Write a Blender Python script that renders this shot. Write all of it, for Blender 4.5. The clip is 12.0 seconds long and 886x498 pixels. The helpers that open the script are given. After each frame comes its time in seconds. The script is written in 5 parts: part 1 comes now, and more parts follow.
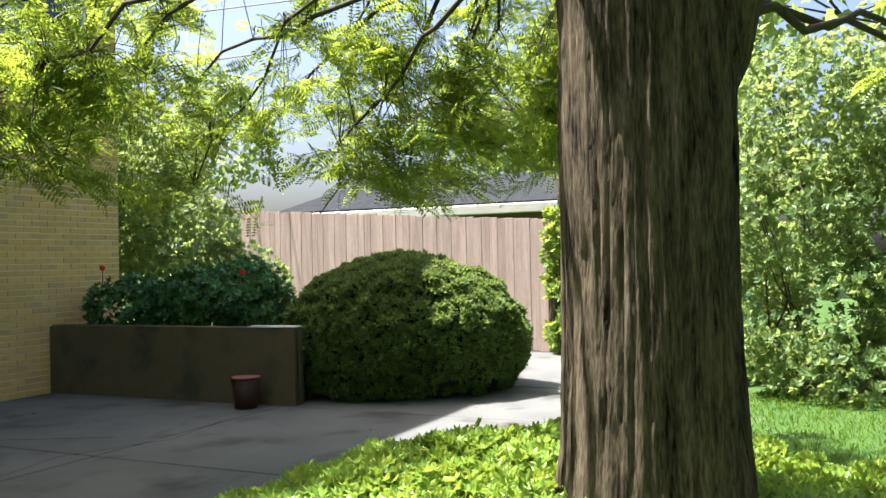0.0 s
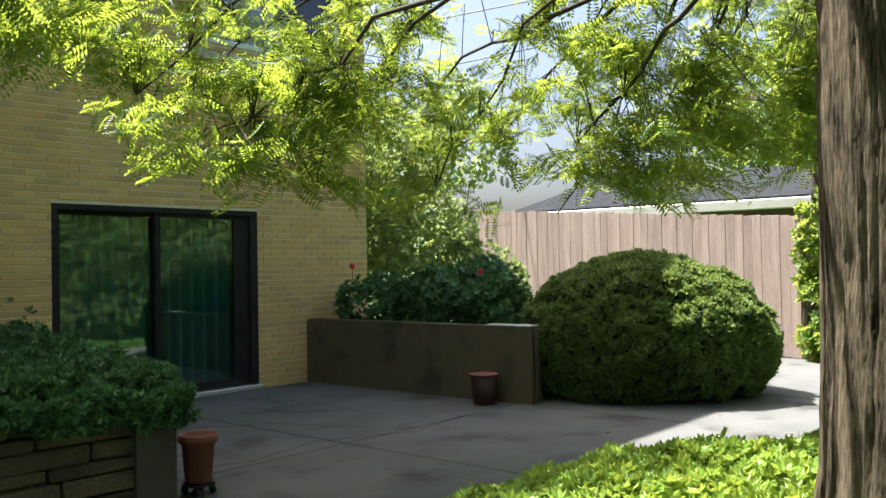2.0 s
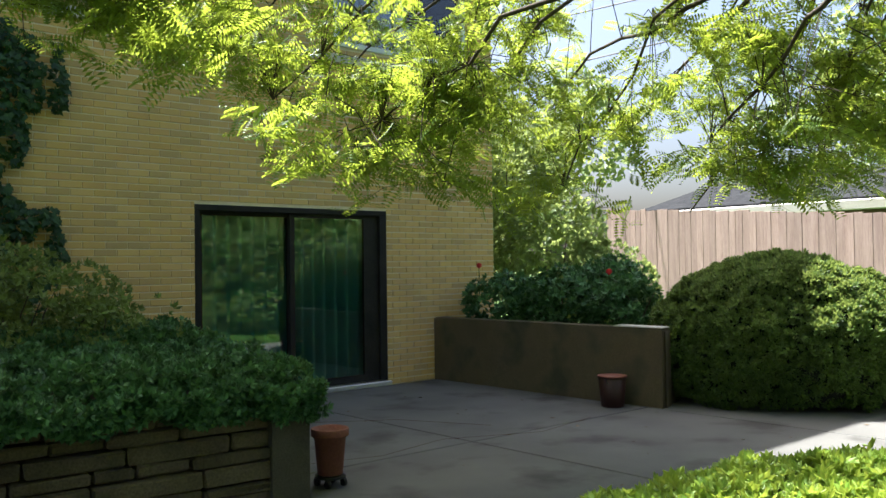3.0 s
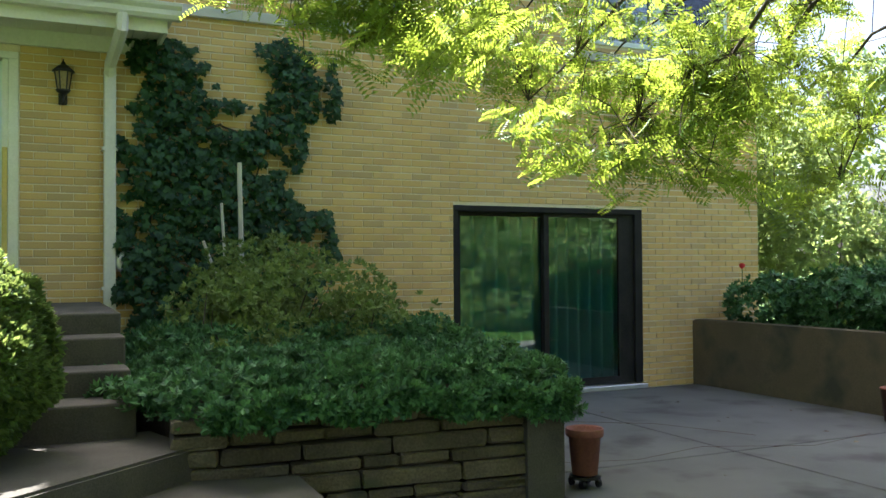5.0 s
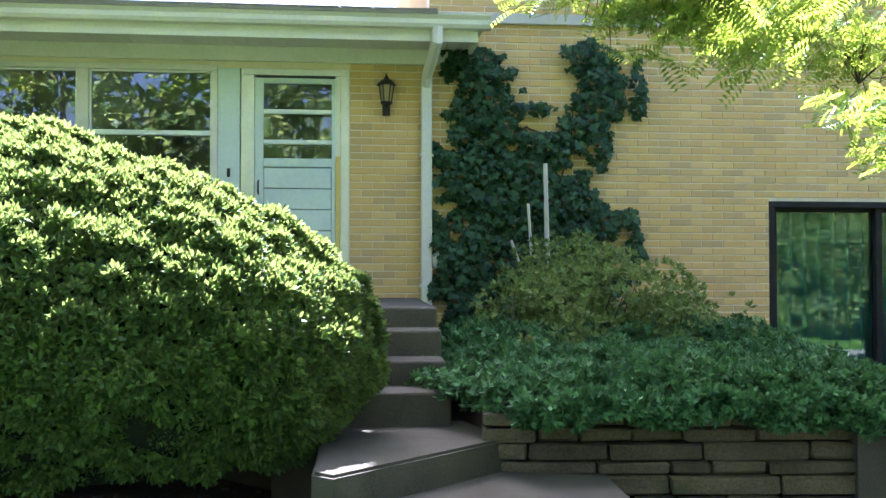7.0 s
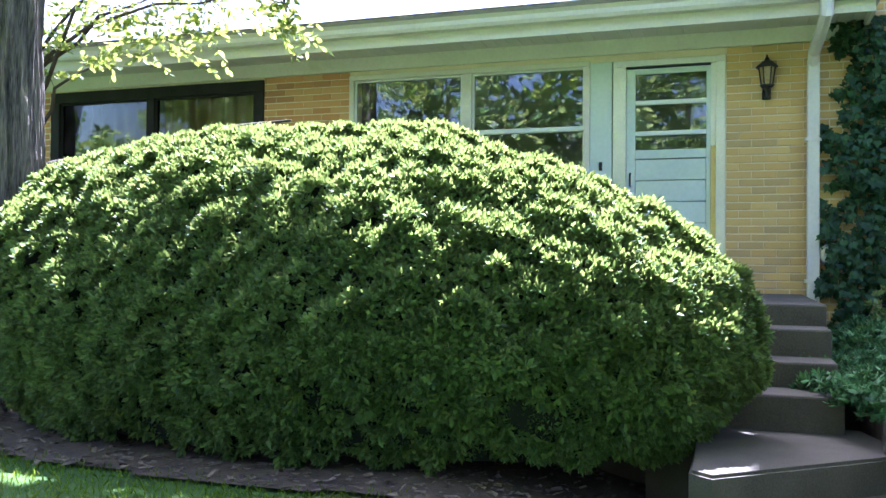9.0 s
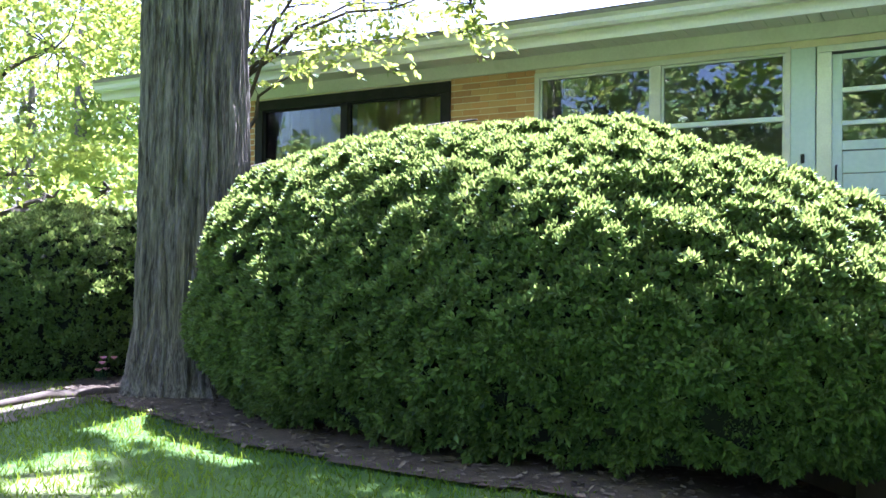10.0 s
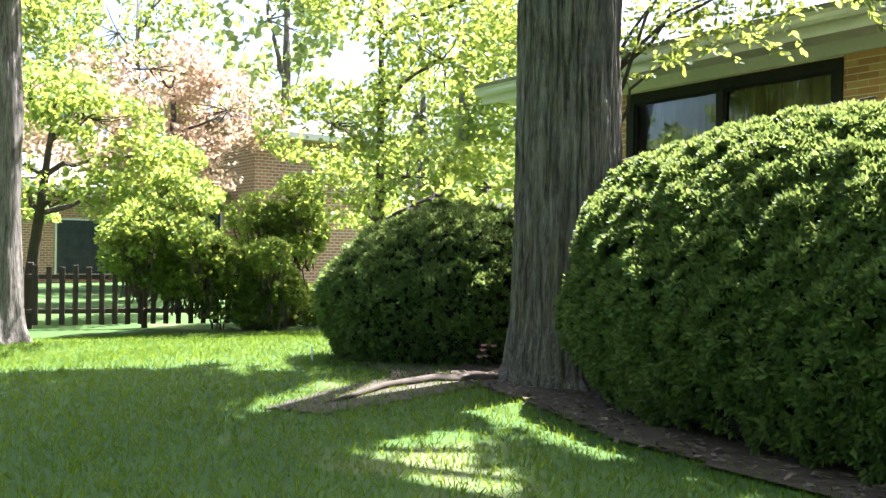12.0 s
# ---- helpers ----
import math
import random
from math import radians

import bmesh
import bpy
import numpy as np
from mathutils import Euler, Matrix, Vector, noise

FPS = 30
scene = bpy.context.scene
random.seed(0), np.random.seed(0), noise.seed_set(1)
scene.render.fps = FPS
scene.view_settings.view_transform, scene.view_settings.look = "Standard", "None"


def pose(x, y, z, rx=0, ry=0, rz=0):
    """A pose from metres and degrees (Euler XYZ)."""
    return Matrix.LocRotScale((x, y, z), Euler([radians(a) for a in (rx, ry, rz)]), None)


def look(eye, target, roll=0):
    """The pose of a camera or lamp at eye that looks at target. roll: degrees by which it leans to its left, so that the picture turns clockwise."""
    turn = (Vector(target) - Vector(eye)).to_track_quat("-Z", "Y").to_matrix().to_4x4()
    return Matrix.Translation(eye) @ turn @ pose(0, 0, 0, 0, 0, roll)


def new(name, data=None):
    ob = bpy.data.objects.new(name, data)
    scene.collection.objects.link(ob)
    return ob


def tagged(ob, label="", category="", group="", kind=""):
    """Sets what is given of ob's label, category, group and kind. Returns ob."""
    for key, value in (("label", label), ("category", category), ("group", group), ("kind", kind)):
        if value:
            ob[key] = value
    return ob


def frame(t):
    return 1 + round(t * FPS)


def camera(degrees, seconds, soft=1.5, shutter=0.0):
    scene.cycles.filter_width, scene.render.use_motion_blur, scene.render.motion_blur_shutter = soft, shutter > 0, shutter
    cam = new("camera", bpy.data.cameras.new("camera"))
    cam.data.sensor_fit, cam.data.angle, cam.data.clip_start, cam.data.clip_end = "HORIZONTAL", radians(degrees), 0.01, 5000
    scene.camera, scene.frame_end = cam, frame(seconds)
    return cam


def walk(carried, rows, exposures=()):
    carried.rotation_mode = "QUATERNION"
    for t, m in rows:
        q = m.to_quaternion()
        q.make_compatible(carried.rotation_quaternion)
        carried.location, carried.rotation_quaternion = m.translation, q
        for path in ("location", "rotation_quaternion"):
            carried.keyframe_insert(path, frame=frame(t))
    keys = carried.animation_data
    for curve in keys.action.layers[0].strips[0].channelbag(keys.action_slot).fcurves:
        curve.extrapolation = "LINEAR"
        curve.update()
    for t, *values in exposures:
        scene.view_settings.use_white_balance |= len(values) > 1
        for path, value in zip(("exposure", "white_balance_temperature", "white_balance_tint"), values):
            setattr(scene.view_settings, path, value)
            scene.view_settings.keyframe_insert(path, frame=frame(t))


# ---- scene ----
cam = camera(53.7, 12.0)
PATH = [
    # seconds, x, y, z, tilt, roll, yaw
    (0, 0.002, -0.042, 1.366, 90.82, 1.22, -64.87),
    (0.5, 0.004, -0.034, 1.371, 90.84, 1.12, -61.01),
    (1, 0.006, -0.027, 1.375, 90.95, 1.02, -57.17),
    (1.5, 0.008, -0.021, 1.379, 91.02, 1.01, -53.40),
    (2, 0.009, -0.016, 1.381, 90.99, 0.96, -49.59),
    (2.5, 0.010, -0.012, 1.383, 91.03, 0.88, -45.32),
    (3, 0.010, -0.009, 1.384, 91.05, 0.72, -41.34),
    (3.2, 0.010, -0.008, 1.384, 91.08, 0.84, -39.83),
    (4.8, 0.005, -0.002, 1.382, 91.14, 0.46, -26.52),
    (5, 0.003, -0.001, 1.382, 91.17, 0.36, -24.89),
    (5.5, 0.000, 0.000, 1.380, 91.18, 0.29, -20.65),
    (6, -0.004, 0.002, 1.378, 91.18, 0.19, -15.49),
    (6.5, -0.009, 0.003, 1.375, 91.24, 0.08, -10.44),
    (7, -0.015, 0.006, 1.373, 91.25, -0.02, -5.26),
    (7.2, -0.018, 0.007, 1.371, 91.29, 0.14, -2.95),
    (8.8, -0.045, 0.019, 1.361, 90.84, -0.57, 16.05),
    (9, -0.049, 0.021, 1.359, 90.79, -0.47, 18.49),
    (9.5, -0.060, 0.027, 1.356, 90.72, -0.51, 24.59),
    (10, -0.072, 0.035, 1.352, 90.59, -0.61, 30.47),
    (10.5, -0.085, 0.044, 1.349, 90.43, -0.63, 36.38),
    (11, -0.099, 0.054, 1.345, 90.30, -0.69, 42.30),
    (11.5, -0.115, 0.066, 1.342, 90.18, -0.68, 48.28),
    (12, -0.132, 0.080, 1.339, 90.02, -0.73, 54.35),
]
LIGHT = [(0, 2.25, 6000, 12), (1, 2.15, 6000, 12), (2.5, 2.2, 6050, 12), (3.2, 2.3, 6000, 12), (5, 2.9, 5800, 15), (6, 3.2, 5450, 21), (7.2, 3.55, 5150, 28), (9.5, 3.55, 4950, 32), (12, 2.95, 5700, 20)]
walk(cam, [(t, pose(x, y, z, tilt, roll, yaw)) for t, x, y, z, tilt, roll, yaw in PATH], LIGHT)

# ---- world, sun, exposure ----
SUN_AZ, SUN_EL = radians(-10), radians(64)
TO_SUN = Vector((math.sin(SUN_AZ) * math.cos(SUN_EL), math.cos(SUN_AZ) * math.cos(SUN_EL), math.sin(SUN_EL)))
world = bpy.data.worlds.new("sky")
scene.world = world
world.use_nodes = True
wn = world.node_tree.nodes
sky = wn.new("ShaderNodeTexSky")
sky.sky_type, sky.sun_disc = "NISHITA", False
sky.sun_elevation, sky.sun_rotation = SUN_EL, SUN_AZ % (2 * math.pi)
sky.air_density, sky.dust_density, sky.ozone_density = 1.0, 6.0, 1.0
wn["Background"].inputs["Strength"].default_value = 0.063
world.node_tree.links.new(sky.outputs[0], wn["Background"].inputs["Color"])
sun = new("sun", bpy.data.lights.new("sun", "SUN"))
sun.data.energy, sun.data.angle, sun.data.color = 5.0, radians(0.55), (1.0, 0.94, 0.83)
sun.matrix_world = look(TO_SUN * 40, (0, 0, 0))


# ---- materials ----
def mat(name, c1, c2, rough=0.8, scale=4.0, fine=60.0, bump=0.2, metal=0.0, dist=0.01, stretch=(1, 1, 1), rand=0.0, island=0.0, spots=None, spec=0.4):
    """Two colours mixed by a coarse and a fine noise, with relief; rand and island vary pieces and leaves."""
    m = bpy.data.materials.new(name)
    m.use_nodes = True
    n, l = m.node_tree.nodes, m.node_tree.links
    b = n["Principled BSDF"]
    b.inputs["Metallic"].default_value = metal
    b.inputs["Specular IOR Level"].default_value = spec
    co, mp = n.new("ShaderNodeTexCoord"), n.new("ShaderNodeMapping")
    mp.inputs["Scale"].default_value = stretch
    l.new(co.outputs["Object"], mp.inputs["Vector"])
    big, small = n.new("ShaderNodeTexNoise"), n.new("ShaderNodeTexNoise")
    big.inputs["Scale"].default_value, big.inputs["Detail"].default_value = scale, 6
    small.inputs["Scale"].default_value, small.inputs["Detail"].default_value = fine, 4
    l.new(mp.outputs[0], big.inputs["Vector"])
    l.new(mp.outputs[0], small.inputs["Vector"])
    add = n.new("ShaderNodeMath")
    add.operation = "MULTIPLY_ADD"
    add.inputs[1].default_value = 0.5
    l.new(small.outputs["Fac"], add.inputs[0])
    half = n.new("ShaderNodeMath")
    half.operation = "MULTIPLY"
    half.inputs[1].default_value = 0.5
    l.new(big.outputs["Fac"], half.inputs[0])
    l.new(half.outputs[0], add.inputs[2])
    ramp = n.new("ShaderNodeValToRGB")
    ramp.color_ramp.elements[0].position, ramp.color_ramp.elements[1].position = 0.34, 0.66
    ramp.color_ramp.elements[0].color, ramp.color_ramp.elements[1].color = (*c1, 1), (*c2, 1)
    l.new(add.outputs[0], ramp.inputs[0])
    col = ramp.outputs[0]
    if spots:
        sc, lo, c3 = spots
        sp, sr, mx = n.new("ShaderNodeTexNoise"), n.new("ShaderNodeValToRGB"), n.new("ShaderNodeMix")
        sp.inputs["Scale"].default_value, sp.inputs["Detail"].default_value = sc, 7
        l.new(mp.outputs[0], sp.inputs["Vector"])
        sr.color_ramp.elements[0].position, sr.color_ramp.elements[1].position = lo, lo + 0.15
        l.new(sp.outputs["Fac"], sr.inputs[0])
        mx.data_type = "RGBA"
        l.new(sr.outputs[0], mx.inputs[0])
        l.new(col, mx.inputs[6])
        mx.inputs[7].default_value = (*c3, 1)
        col = mx.outputs[2]
    for amount, node, out in ((rand, "ShaderNodeObjectInfo", "Random"), (island, "ShaderNodeNewGeometry", "Random Per Island")):
        if amount:
            src, mr, hs = n.new(node), n.new("ShaderNodeMapRange"), n.new("ShaderNodeHueSaturation")
            mr.inputs["To Min"].default_value, mr.inputs["To Max"].default_value = 1 - amount, 1 + amount
            l.new(src.outputs[out], mr.inputs["Value"])
            l.new(mr.outputs[0], hs.inputs["Value"])
            l.new(col, hs.inputs["Color"])
            col = hs.outputs[0]
    l.new(col, b.inputs["Base Color"])
    rr = n.new("ShaderNodeMapRange")
    rr.inputs["To Min"].default_value, rr.inputs["To Max"].default_value = max(0.02, rough - 0.1), min(1, rough + 0.1)
    l.new(small.outputs["Fac"], rr.inputs["Value"])
    l.new(rr.outputs[0], b.inputs["Roughness"])
    if bump:
        bp = n.new("ShaderNodeBump")
        bp.inputs["Strength"].default_value, bp.inputs["Distance"].default_value = bump, dist
        l.new(add.outputs[0], bp.inputs["Height"])
        l.new(bp.outputs[0], b.inputs["Normal"])
    return m


def leaf_mat(name, dark, light, through_colour, share=0.4, rough=0.45, sheen=0.3):
    """Leaves: each leaf has its own shade between two greens, and lets some light through."""
    m = bpy.data.materials.new(name)
    m.use_nodes = True
    n, l = m.node_tree.nodes, m.node_tree.links
    b = n["Principled BSDF"]
    geo, ramp = n.new("ShaderNodeNewGeometry"), n.new("ShaderNodeValToRGB")
    ramp.color_ramp.elements[0].color, ramp.color_ramp.elements[1].color = (*dark, 1), (*light, 1)
    l.new(geo.outputs["Random Per Island"], ramp.inputs[0])
    l.new(ramp.outputs[0], b.inputs["Base Color"])
    b.inputs["Roughness"].default_value = rough
    b.inputs["Specular IOR Level"].default_value = sheen
    tr, mix = n.new("ShaderNodeBsdfTranslucent"), n.new("ShaderNodeMixShader")
    tr.inputs["Color"].default_value = (*through_colour, 1)
    mix.inputs[0].default_value = share
    l.new(b.outputs[0], mix.inputs[1])
    l.new(tr.outputs[0], mix.inputs[2])
    l.new(mix.outputs[0], n["Material Output"].inputs["Surface"])
    return m


def glass_mat(name, tint, rough=0.0, gloss=0.25):
    """A window pane: clear with a mirror-like sheen."""
    m = bpy.data.materials.new(name)
    m.use_nodes = True
    n, l = m.node_tree.nodes, m.node_tree.links
    n.remove(n["Principled BSDF"])
    tr, gl, mix, fr = n.new("ShaderNodeBsdfTransparent"), n.new("ShaderNodeBsdfGlossy"), n.new("ShaderNodeMixShader"), n.new("ShaderNodeFresnel")
    tr.inputs["Color"].default_value = (*tint, 1)
    gl.inputs["Roughness"].default_value = rough
    fr.inputs["IOR"].default_value = 1.5
    up = n.new("ShaderNodeMath")
    up.operation, up.use_clamp = "ADD", True
    up.inputs[1].default_value = gloss
    l.new(fr.outputs[0], up.inputs[0])
    l.new(up.outputs[0], mix.inputs[0])
    l.new(tr.outputs[0], mix.inputs[1])
    l.new(gl.outputs[0], mix.inputs[2])
    l.new(mix.outputs[0], n["Material Output"].inputs["Surface"])
    return m


def brick_mat(name, shades):
    """Fired brick: each brick takes its own shade from a row of colours, with grain, soot and relief."""
    m = mat(name, (0.5, 0.5, 0.5), (0.6, 0.6, 0.6), 0.88, 1.2, 90, 0.4, dist=0.006)
    n, l = m.node_tree.nodes, m.node_tree.links
    b = n["Principled BSDF"]
    grain = b.inputs["Base Color"].links[0].from_socket
    info, geo, add, fract, ramp, mix = [n.new("ShaderNode" + k) for k in ("ObjectInfo", "NewGeometry", "Math", "Math", "ValToRGB", "Mix")]
    add.operation, fract.operation = "ADD", "FRACT"
    l.new(info.outputs["Random"], add.inputs[0])
    l.new(geo.outputs["Random Per Island"], add.inputs[1])
    l.new(add.outputs[0], fract.inputs[0])
    ramp.color_ramp.interpolation = "CONSTANT"
    while len(ramp.color_ramp.elements) < len(shades):
        ramp.color_ramp.elements.new(1.0)
    for k, c in enumerate(shades):
        ramp.color_ramp.elements[k].position, ramp.color_ramp.elements[k].color = k / len(shades), (*c, 1)
    l.new(fract.outputs[0], ramp.inputs[0])
    mix.data_type, mix.blend_type = "RGBA", "OVERLAY"
    mix.inputs[0].default_value = 0.7
    l.new(ramp.outputs[0], mix.inputs[6])
    l.new(grain, mix.inputs[7])
    l.new(mix.outputs[2], b.inputs["Base Color"])
    return m


BRICK = brick_mat("buff_brick", [(0.54, 0.355, 0.13), (0.57, 0.38, 0.15), (0.51, 0.345, 0.14), (0.55, 0.36, 0.135), (0.47, 0.325, 0.135), (0.59, 0.4, 0.165), (0.53, 0.34, 0.13), (0.44, 0.31, 0.14), (0.56, 0.37, 0.145)])
BRICK_RED = brick_mat("orange_brick", [(0.46, 0.24, 0.09), (0.52, 0.28, 0.11), (0.42, 0.21, 0.08), (0.5, 0.3, 0.13), (0.38, 0.2, 0.09)])
MORTAR = mat("mortar", (0.6, 0.5, 0.34), (0.76, 0.66, 0.48), 0.95, 6, 150, 0.4)
CONCRETE = mat("patio_concrete", (0.07, 0.071, 0.068), (0.13, 0.13, 0.122), 0.8, 1.3, 120, 0.3, rand=0.06, dist=0.004, spots=(1.7, 0.54, (0.045, 0.044, 0.04)))
STEP = mat("step_concrete", (0.042, 0.038, 0.03), (0.1, 0.09, 0.07), 0.9, 3, 110, 0.4, dist=0.006, spots=(2.6, 0.55, (0.06, 0.052, 0.038)))
CAST = mat("planter_concrete", (0.075, 0.058, 0.032), (0.135, 0.108, 0.064), 0.92, 2, 90, 0.4, dist=0.006, spots=(2.0, 0.5, (0.05, 0.048, 0.03)))
CAP = mat("cap_concrete", (0.42, 0.4, 0.36), (0.55, 0.53, 0.48), 0.85, 4, 100, 0.3)
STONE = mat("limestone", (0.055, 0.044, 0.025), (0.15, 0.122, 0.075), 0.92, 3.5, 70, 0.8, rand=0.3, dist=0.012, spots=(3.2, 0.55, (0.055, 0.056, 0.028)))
SOIL = mat("mulch", (0.03, 0.022, 0.015), (0.11, 0.08, 0.055), 0.95, 9, 80, 1.0, dist=0.02)
GRASS = mat("lawn", (0.02, 0.06, 0.004), (0.042, 0.09, 0.008), 0.95, 1.2, 120, 0.6, dist=0.02, spots=(0.7, 0.6, (0.12, 0.13, 0.05)))
PAINT = mat("cream_trim_paint", (0.6, 0.57, 0.52), (0.7, 0.67, 0.61), 0.5, 2, 40, 0.08, spots=(3, 0.66, (0.5, 0.48, 0.39)))
WHITE = mat("white_paint", (0.66, 0.7, 0.68), (0.76, 0.79, 0.77), 0.45, 3, 40, 0.06)
DOORPAINT = mat("pale_door_paint", (0.52, 0.6, 0.58), (0.62, 0.69, 0.67), 0.5, 2, 30, 0.06)
ALU = mat("bare_aluminium", (0.6, 0.6, 0.57), (0.72, 0.72, 0.68), 0.35, 5, 60, 0.05, metal=0.6)
BRASS = mat("gilt_strip", (0.5, 0.38, 0.12), (0.62, 0.5, 0.2), 0.4, 5, 60, 0.05, metal=0.5)
BRONZE = mat("dark_bronze_frame", (0.012, 0.012, 0.012), (0.03, 0.028, 0.026), 0.6, 5, 60, 0.05, spec=0.15)
BLACK = mat("black_iron", (0.008, 0.008, 0.01), (0.02, 0.018, 0.02), 0.45, 8, 80, 0.15)
CURTAIN = mat("teal_drape", (0.07, 0.2, 0.2), (0.12, 0.3, 0.29), 0.9, 3, 90, 0.1)
CURTAIN_Y = mat("yellow_drape", (0.42, 0.34, 0.1), (0.56, 0.46, 0.17), 0.9, 3, 90, 0.1)
ROOM = mat("room_plaster", (0.3, 0.28, 0.25), (0.38, 0.36, 0.32), 0.9, 2, 40, 0.05)
SHINGLE = mat("roof_shingle", (0.16, 0.14, 0.12), (0.27, 0.24, 0.21), 0.9, 5, 70, 0.6, island=0.2)
SHINGLE_GREY = mat("grey_shingle", (0.022, 0.024, 0.026), (0.048, 0.05, 0.054), 1.0, 5, 70, 0.6, island=0.2, spec=0.0)
CEDAR = mat("weathered_cedar", (0.22, 0.155, 0.135), (0.36, 0.275, 0.245), 0.85, 2.0, 14, 0.5, rand=0.14, stretch=(9, 9, 0.7), dist=0.006)
PICKET = mat("dark_fence_wood", (0.03, 0.022, 0.018), (0.075, 0.055, 0.04), 0.9, 2.0, 14, 0.4, rand=0.2, stretch=(9, 9, 0.7))
BARK1 = mat("furrowed_bark", (0.005, 0.004, 0.003), (0.125, 0.1, 0.068), 0.98, 5, 30, 0.8, stretch=(3, 3, 0.5), dist=0.02, spec=0.05)
BARK2 = mat("grey_bark", (0.035, 0.03, 0.025), (0.27, 0.245, 0.21), 0.98, 6, 26, 1.0, stretch=(4, 4, 0.4), dist=0.04, spec=0.1)
TWIG = mat("twig_bark", (0.035, 0.027, 0.02), (0.09, 0.07, 0.05), 0.9, 8, 60, 0.4)
POLE = mat("pole_wood", (0.2, 0.17, 0.14), (0.34, 0.3, 0.26), 0.9, 3, 30, 0.4, stretch=(6, 6, 0.5))
TERRA = mat("terracotta", (0.17, 0.06, 0.042), (0.26, 0.1, 0.07), 0.7, 5, 60, 0.2, spots=(6, 0.6, (0.25, 0.12, 0.09)))
DARK_RED = mat("dark_red_coat", (0.02, 0.007, 0.006), (0.04, 0.01, 0.008), 0.5, 6, 50, 0.1)
PETAL = mat("red_petal", (0.6, 0.02, 0.03), (0.75, 0.04, 0.05), 0.6, 10, 60, 0.1)
PINK = mat("pink_petal", (0.75, 0.3, 0.4), (0.85, 0.45, 0.5), 0.6, 10, 60, 0.1)
STAKE = mat("grey_stake", (0.45, 0.42, 0.36), (0.6, 0.57, 0.5), 0.85, 4, 40, 0.3, stretch=(6, 6, 0.6))
GLASS = glass_mat("window_glass", (0.8, 0.86, 0.84), gloss=0.07)
GLASS_DOOR = glass_mat("green_glass", (0.7, 0.86, 0.82), gloss=0.06)
GLASS_DIM = glass_mat("bedroom_glass", (0.7, 0.74, 0.66), gloss=0.0)
MILK = mat("lamp_glass", (0.26, 0.2, 0.09), (0.34, 0.26, 0.12), 0.3, 4, 40, 0.0)
CABLE = mat("cable_rubber", (0.03, 0.03, 0.03), (0.05, 0.05, 0.05), 0.6, 4, 40, 0.0)
LOCUST = leaf_mat("locust_leaf", (0.03, 0.085, 0.012), (0.075, 0.15, 0.025), (0.44, 0.54, 0.06), 0.5)
YEW = leaf_mat("yew_leaf", (0.004, 0.026, 0.009), (0.13, 0.215, 0.05), (0.38, 0.48, 0.11), 0.27, 0.45, 0.25)
IVY = leaf_mat("ivy_leaf", (0.008, 0.034, 0.012), (0.05, 0.115, 0.045), (0.08, 0.16, 0.03), 0.2, 0.55)
VINCA = leaf_mat("creeper_leaf", (0.01, 0.05, 0.018), (0.11, 0.25, 0.09), (0.1, 0.2, 0.05), 0.25, 0.5)
BARBERRY = leaf_mat("shrub_leaf", (0.075, 0.13, 0.025), (0.2, 0.27, 0.075), (0.26, 0.32, 0.08), 0.3)
BED = leaf_mat("ground_cover_leaf", (0.1, 0.2, 0.025), (0.27, 0.38, 0.06), (0.5, 0.6, 0.08), 0.3, 0.4)
MAPLE = leaf_mat("maple_leaf", (0.04, 0.1, 0.012), (0.1, 0.18, 0.025), (0.42, 0.49, 0.08), 0.45)
FAR = leaf_mat("far_leaf", (0.05, 0.1, 0.03), (0.13, 0.2, 0.07), (0.4, 0.48, 0.14), 0.45)
BLOSSOM = leaf_mat("pink_foliage", (0.26, 0.17, 0.11), (0.4, 0.29, 0.2), (0.5, 0.38, 0.24), 0.5)
BLADE = leaf_mat("grass_blade", (0.016, 0.06, 0.004), (0.06, 0.13, 0.01), (0.36, 0.48, 0.04), 0.3, 0.9, 0.05)


# ---- building helpers ----
def thing(name, label, category, at=(0, 0, 0), group="", kind=""):
    return tagged(place(new(name), at), label, category, group, kind)


def place(ob, at):
    ob.location = at
    return ob


def part(name, bm, material, parent=None, label="", smooth=False):
    """A bmesh or a mesh as one object, under parent if there is one."""
    if isinstance(bm, bmesh.types.BMesh):
        me = bpy.data.meshes.new(name)
        bm.to_mesh(me)
        bm.free()
    else:
        me = bm
    if material and not me.materials:
        me.materials.append(material)
    if smooth:
        me.polygons.foreach_set("use_smooth", [True] * len(me.polygons))
    ob = new(name, me)
    if parent:
        ob.parent = parent
    return tagged(ob, label)


def box(x0, x1, y0, y1, z0, z1, bevel=0.0, bm=None, seg=1):
    bm = bm or bmesh.new()
    got = bmesh.ops.create_cube(bm, size=1)["verts"]
    for v in got:
        v.co = Vector(((x0 + x1) / 2 + v.co.x * (x1 - x0), (y0 + y1) / 2 + v.co.y * (y1 - y0), (z0 + z1) / 2 + v.co.z * (z1 - z0)))
    if bevel:
        edges = list({e for v in got for e in v.link_edges})
        bmesh.ops.bevel(bm, geom=edges, offset=bevel, segments=seg, affect="EDGES", profile=0.5)
    return bm


